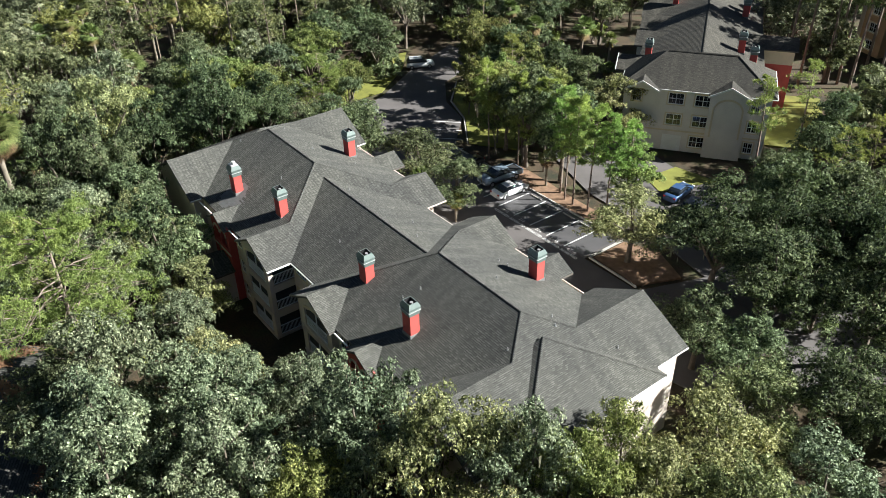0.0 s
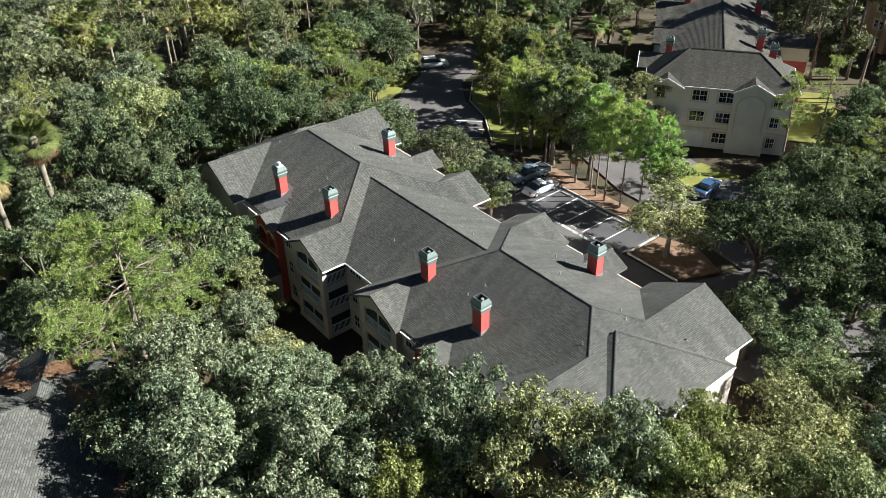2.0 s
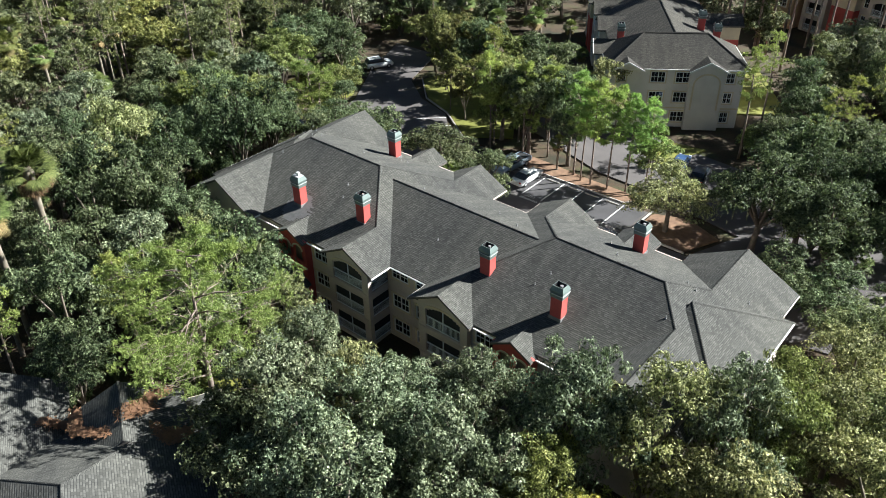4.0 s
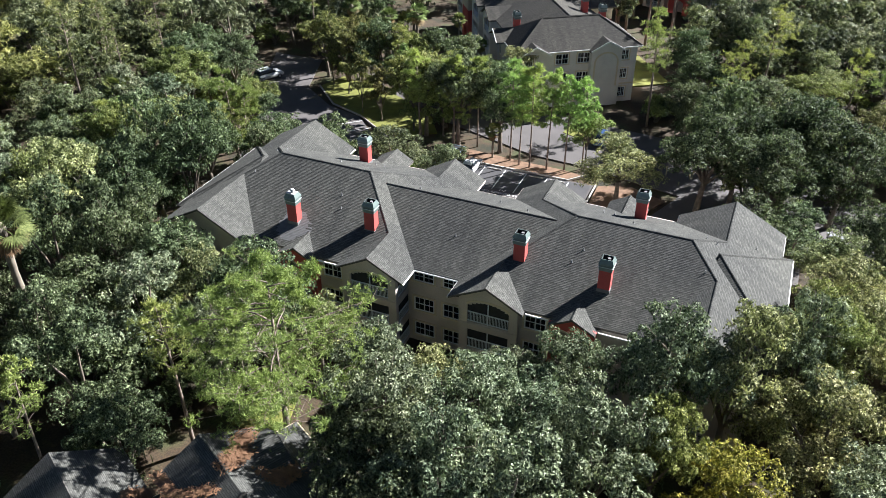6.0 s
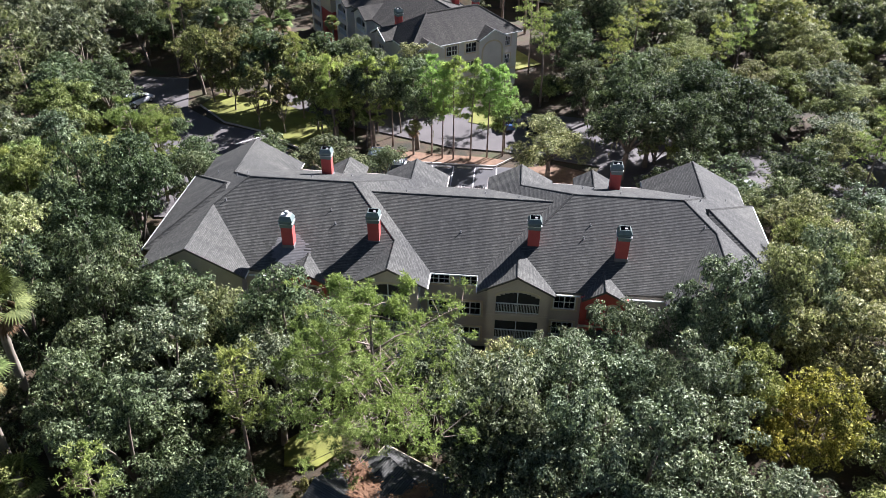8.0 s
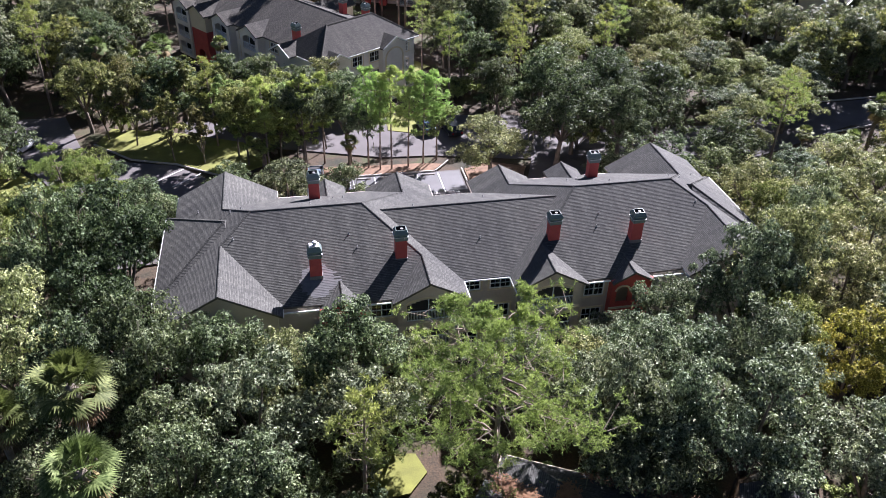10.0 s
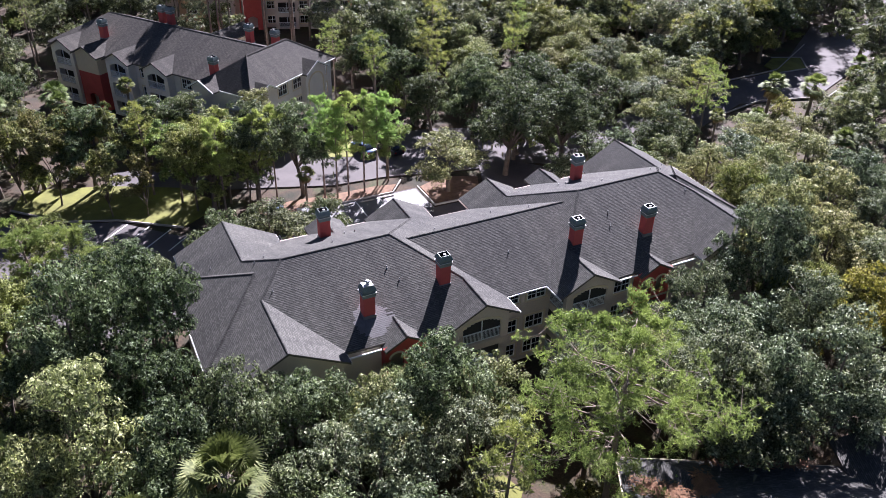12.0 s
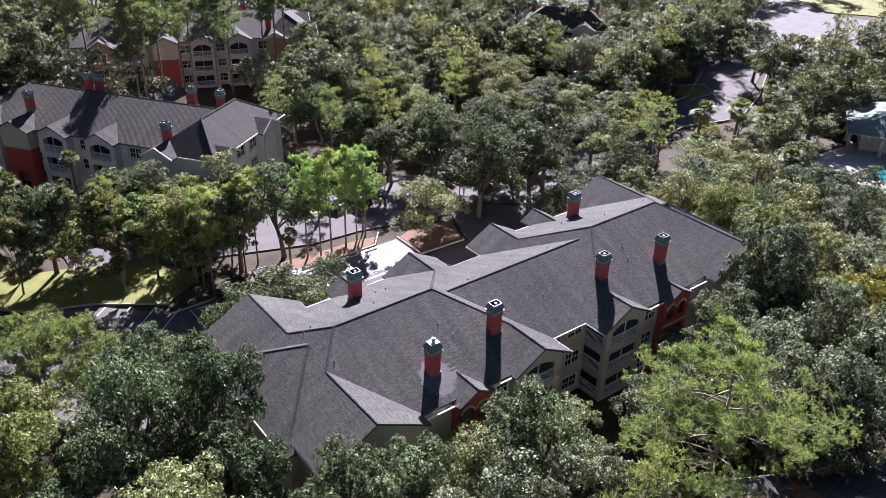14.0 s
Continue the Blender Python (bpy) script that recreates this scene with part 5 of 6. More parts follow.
B2 = rect(-15.5, 67.7, 125, 26, 13)
B3 = rect(9.5, 109, 160, 28, 13)
KEEP_CLEAR = [
    [(-31, -12.5), (31, -12.5), (31, 12.5), (-31, 12.5)],
    [(-47, 14), (15, 12), (33, 15), (24, 30), (5, 33), (-23, 31), (-19, 35), (-41, 47), (-58, 54), (-59, 42), (-48, 34)],
    [(-24, 46), (-24, 40), (-8, 33), (14, 30), (14, 38), (6, 47), (-8, 48)],
    [(-11, -21), (12, -21), (12, -12), (-11, -12)],
    rect(1.5, -37.5, -28, 16, 11), B2, B3,
    [(-38, 51), (-26, 51), (-17, 47), (-22, 60), (-33, 68)], rect(2.6, 72.0, 125, 11, 9), rect(3.6, 93.0, 160, 21, 9), [(-3, 40), (4, 34), (20, 27), (18, 36), (9, 44), (7, 52), (-2, 56)],
    [(108, 52), (104, 44), (112, 34), (128, 28), (150, 32), (180, 48), (200, 56), (205, 70), (184, 82), (160, 82), (143, 71), (126, 60)],
    [(46, 14), (60, 10), (84, 20), (104, 26), (104, 34), (60, 31), (50, 27)],
    [(62, 56), (68, 50), (80, 62), (76, 72)],
    rect(-30.6, 59.4, 125, 15, 8), [(57, -12), (98, -16), (108, 14), (80, 17), (58, 3)],
    [(-15, -25), (-5, -23), (-3, -18), (-9, -16), (-15, -19)],
    [(60, 40), (62, 31), (84, 27), (100, 38), (112, 50), (104, 56)],
]
WOOD = [(-146, -6), (-15, -44), (24, -38), (60, -16), (150, 26), (215, 66), (-6, 192), (-104, 92), (-142, 24)]
taken = [(x, y, r * 0.75) for x, y, _, r, _ in NEAR_OAKS] + [(-3.6, -25.6, 4.5)] + [(x, y, 0.2) for x, y, _ in TALL_AT]
tries = 0
while tries < 22000:
    tries += 1
    x, y = rnd.uniform(-146, 215), rnd.uniform(-44, 190)
    if not inside(x, y, WOOD) or any(inside(x, y, p) for p in KEEP_CLEAR):
        continue
    near = -56 < x < 60 and y < 64
    r = rnd.uniform(2.3, 3.0) if near else rnd.uniform(2.6, 3.3)
    if any((x - a) ** 2 + (y - b) ** 2 < (r + c) ** 2 for a, b, c in taken):
        continue
    taken.append((x, y, r))
    turn, pick = rnd.uniform(0, 360), rnd.random()
    back_wood = x < -20 and y > -5
    if near:
        if pick < 0.16:
            plant(PINES[rnd.randrange(3)], x, y, rnd.uniform(0.75, 1.0), turn)
        else:
            front = y < 2
            east = x > 24
            ks = OAK_KINDS["oak" if pick < (0.22 if east else 0.66) else "olive" if east and pick < 0.74 else "grey" if pick < 0.88 else "yellow"]
            m = MID_OAKS[0 if pick < 0.4 else 1 if pick < 0.66 else 2 if pick < 0.88 else 3]
            plant(ks[rnd.randrange(len(ks))] if front or east else m, x, y, rnd.uniform(0.78, 0.95), turn, tall=rnd.uniform(0.72, 0.98) if east else rnd.uniform(0.95, 1.2))
    else:
        if pick < (0.3 if back_wood else 0.16):
            far_tree(FAR_PINES[rnd.randrange(2)], x, y, rnd.uniform(0.75, 1.05), turn)
        else:
            far_tree(FAR_OAKS[0 if pick < 0.5 else 1 if pick < 0.7 else 2 if pick < 0.95 else 3], x, y, rnd.uniform(0.98, 1.25), turn, tall=rnd.uniform(0.8, 1.1))

for k, (x, y) in enumerate(((-6.7, 81.2), (-5.3, 85.7), (-3.6, 87.0), (1.2, 80.8), (-8.4, 79.5), (5.4, 79.8), (-10.4, 98.4), (-4.1, 96.1), (0.5, 94.4), (4.0, 93.2), (11.9, 90.3), (17.0, 87.0), (-14.0, 95.0), (-9.0, 118.0), (-2.0, 122.0), (6.0, 119.0), (14.0, 117.0), (22.0, 113.0), (20.0, 88.0), (24.0, 92.0), (7.5, 86.0))):
    plant(TALL_PINES[k % 2], x, y, 1.0 + 0.03 * (k % 4), k * 77.0)
for k, (x, y, h) in enumerate(((98, 27, 0.7), (107, 24, 0.75), (116, 26, 0.65), (124, 29, 0.5), (111, 19, 0.8), (101, 17, 0.75), (132, 31, 0.5), (145, 34, 0.55), (93, 19, 0.5), (66, 25, 0.4), (72, 23, 0.45), (79, 24, 0.4), (85, 22, 0.6), (61, 20, 0.45), (64, 16, 0.5), (95, 25, 0.65), (102, 31, 0.4), (90, 17, 0.5), (105, 15, 0.55), (116, 20, 0.75), (122, 23, 0.65), (78, 46, 1.2), (84, 51, 1.25), (90, 53, 1.2), (97, 54, 1.2), (102, 59, 1.2), (71, 45.5, 1.15), (66, 44, 1.1), (108, 63, 1.25), (114, 67, 1.2), (104, 62, 1.2), (120, 70, 1.2), (-43, 57, 0.95), (-46, 62, 1.0))):
    far_tree(FAR_OAKS[2 + k % 2], x, y, h, k * 50.0)
low = []
for _ in range(2600):
    x, y = rnd.uniform(-120, 140), rnd.uniform(-44, 130)
    if inside(x, y, WOOD) and not any(inside(x, y, p) for p in KEEP_CLEAR) and len(low) < 280:
        low.append((UNDERSTOREY[rnd.random() < 0.3], pose(x, y, -0.2, 0, 0, rnd.uniform(0, 360)) @ Matrix.Diagonal((1, 1, rnd.uniform(0.7, 1.4), 1))))
join_wood("undergrowth", "low green undergrowth between the trunks of the wood", low)
join_wood("far_wood", "dense far wood of oaks and pines", FAR)
for kind, poses in PLAN.items():
    for m in poses[1:]:
        copy_thing(kind, m)
    kind.matrix_basis = poses[0]
for kind in [k for ks in OAK_KINDS.values() for k in ks] + FAR_OAKS + MID_OAKS + UNDERSTOREY + PINES + FAR_PINES + LOT_PINES + TALL_PINES + PALMS + [SHRUB, SHRUB_GREEN, LOW_PINE] + LOT_TREES + BRONZE_TREES:
    if kind not in PLAN:
        for o in (*kind.children_recursive, kind):
            bpy.data.objects.remove(o)

# ---- the neighbouring buildings ----
def panel(parent, material, p, q, z0, z1, holes=()):
    """A run of wall as a part of its own."""
    bm = bmesh.new()
    wall_panel(bm, p, q, z0, z1, holes)
    return part("wall", bm, material, parent)


def straight_block(name, label, m, length=36.0, half=8.2, zr=12.0, ze=8.6, wall=STUCCO, end=STUCCO, gables=(12.6, 18.4, 30.0), red_at=24.2, chimneys=((3.2, 6.9), (26.5, 5.0), (3.2, -6.4), (6.8, -4.9), (23.2, -5.4), (25.2, -5.6)), roof=SHINGLE2):
    """A three-storey block along local x with a hipped end wing at x = 0, balconied gable bays on the +y side."""
    b = thing(name, label, "building", "apartment buildings", m=m)
    pit = (zr - ze) / half
    L = length
    x0, x1, xm = -5.2, 4.6, -0.4
    ya, yb = -9.6, 9.4
    roof_solid("roof", [(xm, -half, ze), (xm, 0, zr), (xm, half, ze), (L, -half, ze), (L - 5.5, 0, zr), (L, half, ze)], [(0, 1, 4, 3), (1, 2, 5, 4), (3, 4, 5)], b, material=roof)
    cap_line(b, [(xm, 0, zr), (L - 5.5, 0, zr)], material=roof)
    # end wing across the block
    roof_solid("roof", [(x0, ya, ze), (x1, ya, ze), (x1, yb, ze), (x0, yb, ze), (xm, ya + 5.2, zr - 0.05), (xm, yb - 5.2, zr - 0.05)], [(0, 1, 4), (1, 2, 5, 4), (2, 3, 5), (3, 0, 4, 5)], b, material=roof)
    cap_line(b, [(xm, ya + 5.2, zr), (xm, yb - 5.2, zr)], material=roof)
    # small gables of the wing: one on its long side, one over its balconies
    roof_solid("roof", [(x0 - 0.8, 4.4, ze - 0.1), (x0 - 0.8, 6.6, ze + 1.1), (x0 - 0.8, 8.8, ze - 0.1), (0.5, 4.4, ze - 0.1), (0.5, 6.6, ze + 1.1), (0.5, 8.8, ze - 0.1)], [(0, 1, 4, 3), (1, 2, 5, 4)], b, material=roof)
    trim(b, (x0 - 0.85, 4.4, ze - 0.15), (x0 - 0.85, 6.6, ze + 1.05), 0.1, 0.2)
    trim(b, (x0 - 0.85, 8.8, ze - 0.15), (x0 - 0.85, 6.6, ze + 1.05), 0.1, 0.2)
    gable(b, 2.6, ze + 1.3, 0.2, ze - 0.05, 5.0, ze - 0.05, 3.0, yb + 1.3, material=roof)
    trim(b, (0.2, yb + 1.35, ze - 0.1), (2.6, yb + 1.35, ze + 1.25), 0.1, 0.2)
    trim(b, (5.0, yb + 1.35, ze - 0.1), (2.6, yb + 1.35, ze + 1.25), 0.1, 0.2)
    for c in ((x0, ya), (x0, yb)):
        cap_line(b, [(xm, ya + 5.2 if c[1] < 0 else yb - 5.2, zr), (*c, ze + 0.05)], material=roof)
    trim(b, (x0 - 0.05, ya, ze - 0.1), (x0 - 0.05, yb, ze - 0.1))
    trim(b, (x0, ya - 0.05, ze - 0.1), (x1, ya - 0.05, ze - 0.1))
    trim(b, (x0, yb + 0.05, ze - 0.1), (x1, yb + 0.05, ze - 0.1))
    # gable with a blind arch on the end wall
    gy = -4.1
    roof_solid("roof", [(x0 - 0.9, gy - 2.6, ze - 0.1), (x0 - 0.9, gy, ze + 1.25), (x0 - 0.9, gy + 2.6, ze - 0.1), (1.0, gy - 2.6, ze - 0.1), (1.0, gy, ze + 1.25), (1.0, gy + 2.6, ze - 0.1)], [(0, 1, 4, 3), (1, 2, 5, 4)], b, material=roof)
    trim(b, (x0 - 0.95, gy - 2.6, ze - 0.15), (x0 - 0.95, gy, ze + 1.2), 0.1, 0.2)
    trim(b, (x0 - 0.95, gy + 2.6, ze - 0.15), (x0 - 0.95, gy, ze + 1.2), 0.1, 0.2)
    xe = x0 + 0.5
    ends = []
    wins = [(-1.0, 1.9), (2.3, 1.9), (-7.3, 1.1), (7.2, 1.1)]
    for k, z in enumerate(FLOORS):
        for y, w in wins:
            if k == 0 and y > 1:
                continue
            c = yb - 0.5 - y
            ends.append((c - w / 2, c + w / 2, z + 0.8, z + 2.3, 0))
    panel(b, end, (xe, yb - 0.5), (xe, ya + 0.5), 0, ze, ends)
    panel(b, end, (xe, ya + 0.5), (x1 - 0.5, ya + 0.5), 0, ze)
    panel(b, end, (x1 - 0.5, ya + 0.5), (x1 - 0.5, -half + 0.5), 0, ze)
    panel(b, end, (x1 - 0.5, -half + 0.5), (L - 0.5, -half + 0.5), 0, ze)
    panel(b, end, (L - 0.5, -half + 0.5), (L - 0.5, half - 0.5), 0, ze)
    panel(b, end, (x1 - 0.5, yb - 0.5), (xe, yb - 0.5), 0, ze)
    for k, z in enumerate(FLOORS):
        for y, w in wins:
            if k == 0 and y > 1:
                continue
            window(b, (xe, y, z + 0.8), 180, w, 1.5)
    bm = bmesh.new()
    wall_panel(bm, (x0 - 0.45, gy + 2.3), (x0 - 0.45, gy - 2.3), 0, ze)
    panel(b, end, (xe, gy + 2.3), (x0 - 0.45, gy + 2.3), 0, ze)
    wall_panel(bm, (x0 - 0.45, gy - 2.3), (xe, gy - 2.3), 0, ze)
    gable_wall(b, (x0 - 0.45, gy - 2.4, ze), (x0 - 0.45, gy + 2.4, ze), (x0 - 0.45, gy, ze + 1.15), (0.2, 0, 0), end)
    gable_wall(b, (x0 - 0.3, 4.6, ze), (x0 - 0.3, 8.6, ze), (x0 - 0.3, 6.6, ze + 1.0), (0.2, 0, 0), end)
    gable_wall(b, (0.5, yb + 0.7, ze), (4.7, yb + 0.7, ze), (2.6, yb + 0.7, ze + 1.2), (0, -0.2, 0), wall)
    part("wall", bm, end, b)
    bm = bmesh.new()
    pts = [(x0 - 0.5, gy + 1.75 * math.cos(a), 6.6 + 1.5 * math.sin(a)) for a in [math.pi * i / 16 for i in range(17)]]
    pts = [(x0 - 0.5, gy + 1.75, 3.0)] + pts + [(x0 - 0.5, gy - 1.75, 3.0)]
    for a, c in zip(pts, pts[1:]):
        beam(bm, a, c, 0.1, 0.22)
    part("arch_moulding", bm, STUCCO_LIGHT, b)
    bm = bmesh.new()
    box(bm, xe - 0.06, xe - 0.003, ya + 0.5, yb - 0.5, 2.75, 2.95)
    part("band", bm, STUCCO_LIGHT, b)
    bm = bmesh.new()
    for i in range(5):
        box(bm, xe - 0.04, xe + 0.05, 1.0, 3.4, 0.05 + i * 0.44, 0.47 + i * 0.44)
    part("garage_door", bm, WHITE, b, "pale sectional garage door")
    # front with gabled balcony bays
    yf = half - 0.5
    holes = []
    wx = [g + (3.4 if g != gables[1] else 3.0) for g in gables] + [gables[0] - 4.6]
    for z in FLOORS:
        for x in wx:
            holes.append((L - 0.5 - x - 0.9, L - 0.5 - x + 0.9, z + 0.8, z + 2.3, 0))
    bm = bmesh.new()
    wall_panel(bm, (L - 0.5, yf), (x1 - 0.5, yf), 0, ze, sorted(holes))
    part("wall", bm, wall, b)
    for z in FLOORS:
        for x in wx:
            if x > x1 and x < L - 1.5:
                window(b, (x, yf, z + 0.8), 90, 1.8, 1.5)
    for g in gables:
        roof_solid("roof", [(g - 2.6, yf - 6, ze), (g, yf - 6, ze + 1.4), (g + 2.6, yf - 6, ze), (g - 2.6, yf + 1.7, ze), (g, yf + 1.7, ze + 1.4), (g + 2.6, yf + 1.7, ze)], [(0, 1, 4, 3), (1, 2, 5, 4)], b, material=roof)
        bm = bmesh.new()
        fr = [(0.7, 3.9, z + 0.25, z + (2.0 if k == 2 else 2.35), 0.55 if k == 2 else 0) for k, z in enumerate(FLOORS)]
        wall_panel(bm, (g + 2.3, yf + 1.3), (g - 2.3, yf + 1.3), 0, ze + 0.1, fr)
        wall_panel(bm, (g + 2.3, yf), (g + 2.3, yf + 1.3), 0, ze)
        wall_panel(bm, (g - 2.3, yf + 1.3), (g - 2.3, yf), 0, ze)
        gable_wall(b, (g - 2.4, yf + 1.3, ze + 0.1), (g + 2.4, yf + 1.3, ze + 0.1), (g, yf + 1.3, ze + 1.25), (0, -0.2, 0), wall)
        part("wall", bm, wall, b)
        for k, z in enumerate(FLOORS):
            bm = bmesh.new()
            box(bm, g - 2.0, g + 2.0, yf + 0.02, yf + 1.05, z - 0.05, z + 0.22)
            bal = part("balcony", bm, CONCRETE, b)
            railing(bal, (g - 1.6, yf + 1.2), (g + 1.6, yf + 1.2), z + 0.25)
            bm = bmesh.new()
            box(bm, g - 0.04, g + 0.04, yf + 1.1, yf + 1.2, z + 0.25, z + 2.5)
            part("screen_post", bm, RAIL, bal)
            # back wall in near-black: the balcony's shade is put into its colour
            bm = bmesh.new()
            box(bm, g - 1.95, g + 1.95, yf + 0.02, yf + 0.08, z + 0.22, z + 2.7)
            part("back_wall", bm, DARK, bal)
    if red_at:
        panel(b, RED, (red_at + 2.2, yf + 1.6), (red_at - 2.2, yf + 1.6), 0, 5.9, [(1.3, 3.1, 0, 2.2, 0.4)])["label"] = "red stucco stair bay"
        panel(b, RED, (red_at + 2.2, yf), (red_at + 2.2, yf + 1.6), 0, 5.9)
        panel(b, RED, (red_at - 2.2, yf + 1.6), (red_at - 2.2, yf), 0, 5.9)
        panel(b, STUCCO_LIGHT, (red_at + 2.25, yf + 1.65), (red_at - 2.25, yf + 1.65), 5.9, ze)
        panel(b, STUCCO_LIGHT, (red_at + 2.25, yf), (red_at + 2.25, yf + 1.65), 5.9, ze)
        panel(b, STUCCO_LIGHT, (red_at - 2.25, yf + 1.65), (red_at - 2.25, yf), 5.9, ze)
        gable(b, red_at, ze + 1.4, red_at - 2.7, ze, red_at + 2.7, ze, yf - 5.5, yf + 2.1, material=roof)
        gable_wall(b, (red_at - 2.3, yf + 1.65, ze), (red_at + 2.3, yf + 1.65, ze), (red_at, yf + 1.65, ze + 1.2), (0, -0.2, 0), STUCCO_LIGHT)
        bm = bmesh.new()
        rb = 15.2
        box(bm, rb - 1.9, rb + 1.9, -half - 4.2, -half + 0.5, 0, 6.4)
        part("stair_wall", bm, RED, b, "red stucco stair bay")
        bm = bmesh.new()
        box(bm, rb - 1.9, rb + 1.9, -half - 4.2, -half + 0.5, 6.4, ze + 0.1)
        part("wall", bm, STUCCO_LIGHT, b)
        gable(b, rb, ze + 1.2, rb - 2.3, ze, rb + 2.3, ze, -half + 4.0, -half - 4.6, material=roof)
    for cx, cy in chimneys:
        chimney(b, cx, cy, zr - pit * abs(cy), red_h=1.9)
    return b


straight_block("apartment_building", "far grey-beige apartment building with brownish shingle roofs", pose(-6.0, 54.4, 0, 0, 0, 125), wall=STUCCO_GREY, end=STUCCO_GREY, gables=(12.6, 20.2, 31.8), red_at=26.2)
B_ORANGE = straight_block("apartment_building", "far beige and orange apartment building with a red stair bay", pose(28.2, 101.6, 0, 0, 0, 160), 40.5, 9.0, 12.0, 8.8, STUCCO, STUCCO_ORANGE, gables=(9.3, 16.0, 28.2), red_at=22.6)
# its orange wing with a gable of its own
panel(B_ORANGE, STUCCO_ORANGE, (36.0, 11.6), (31.2, 11.6), 0, 8.8, [(1.5, 3.3, z + 0.8, z + 2.3, 0) for z in FLOORS])
panel(B_ORANGE, STUCCO_ORANGE, (36.0, 8.5), (36.0, 11.6), 0, 8.8)
panel(B_ORANGE, STUCCO_ORANGE, (31.2, 11.6), (31.2, 8.5), 0, 8.8)
gable_wall(B_ORANGE, (31.2, 11.6, 8.8), (36.0, 11.6, 8.8), (33.6, 11.6, 10.3), (0, -0.2, 0), STUCCO_ORANGE)
gable(B_ORANGE, 33.6, 10.5, 30.8, 8.75, 36.4, 8.75, 4.0, 12.1, material=SHINGLE2)
for z in FLOORS:
    window(B_ORANGE, (33.6, 11.6, z + 0.8), 90, 1.8, 1.5)
straight_block("apartment_building", "distant beige apartment building among trees", pose(79, 72, 0, 0, 0, 42), 34.0, 9.0, 12.0, 8.8, STUCCO_LIGHT, STUCCO_LIGHT, red_at=0)


def hip_house(name, label, m, hx, hy, ze, zr, ridge, material, wall, yc=0.0, inset=0.5):
    """A low hipped house: eaves all round, ridge along local x."""
    h = thing(name, label, "building", m=m)
    y0, y1 = yc - hy, yc + hy
    roof_solid("roof", [(-hx, y0, ze), (hx, y0, ze), (hx, y1, ze), (-hx, y1, ze), (-ridge, yc, zr), (ridge, yc, zr)], [(0, 1, 5, 4), (1, 2, 5), (2, 3, 4, 5), (3, 0, 4)], h, material=material)
    cap_line(h, [(-ridge, yc, zr), (ridge, yc, zr)], material=material)
    for sx in (-1, 1):
        for y in (y0, y1):
            cap_line(h, [(sx * ridge, yc, zr), (sx * hx, y, ze)], material=material)
    bm = bmesh.new()
    c = ((-hx + inset, y0 + inset), (hx - inset, y0 + inset), (hx - inset, y1 - inset), (-hx + inset, y1 - inset))
    for p, q in zip(c, c[1:] + c[:1]):
        wall_panel(bm, p, q, 0, ze - 0.1)
    part("wall", bm, wall, h)
    for p, q in (((-hx, y1 + 0.05), (hx, y1 + 0.05)), ((hx + 0.05, y0), (hx + 0.05, y1)), ((-hx - 0.05, y0), (-hx - 0.05, y1))):
        trim(h, (*p, ze - 0.1), (*q, ze - 0.1), material=STUCCO_LIGHT)
    return h


NEAR_HOUSE = hip_house("house", "house with a grey shingle hip roof littered with pine straw", pose(4.0, -36.0, 0, 0, 0, -28), 11.2, 10.2, 6.3, 10.5, 2.0, SHINGLE, STUCCO_LIGHT, -4.0)
roof_solid("roof", [(-11.6, -3.6, 7.6), (-11.6, -0.5, 9.2), (-11.6, 2.6, 7.6), (-5.5, -3.6, 7.6), (-5.5, -0.5, 9.2), (-5.5, 2.6, 7.6)], [(0, 1, 4, 3), (1, 2, 5, 4)], NEAR_HOUSE)
cap_line(NEAR_HOUSE, [(-11.6, -0.5, 9.2), (-7.6, -0.5, 9.2)])
gable(NEAR_HOUSE, -8.9, 8.85, -11.4, 7.4, -6.0, 7.4, -1.0, 3.7)
gable(NEAR_HOUSE, 7.3, 8.4, 4.6, 6.8, 10.0, 6.8, 1.0, 8.2)
roof_solid("roof", [(-16.5, -13.0, 6.4), (-16.5, -8.7, 8.9), (-16.5, -4.4, 6.4), (-5.0, -13.0, 6.4), (-5.0, -8.7, 8.9), (-5.0, -4.4, 6.4)], [(0, 1, 4, 3), (1, 2, 5, 4)], NEAR_HOUSE)
bm = bmesh.new()
wall_panel(bm, (-16.0, -4.9), (-16.0, -12.5), 0, 6.3)
wall_panel(bm, (-10.8, -4.9), (-16.0, -4.9), 0, 6.3)
wall_panel(bm, (-11.1, 2.1), (-11.1, -3.1), 0, 7.5)
wall_panel(bm, (9.6, 7.7), (5.0, 7.7), 0, 6.7)
part("wall", bm, STUCCO_LIGHT, NEAR_HOUSE)
gable_wall(NEAR_HOUSE, (-11.1, -3.3, 7.5), (-11.1, 2.3, 7.5), (-11.1, -0.5, 9.0), (0.2, 0, 0), STUCCO_LIGHT)
gable_wall(NEAR_HOUSE, (-11.0, 3.2, 7.3), (-6.4, 3.2, 7.3), (-8.9, 3.2, 8.65), (0, -0.2, 0), STUCCO_LIGHT)
gable_wall(NEAR_HOUSE, (5.0, 7.7, 6.7), (9.6, 7.7, 6.7), (7.3, 7.7, 8.2), (0, -0.2, 0), STUCCO_LIGHT)


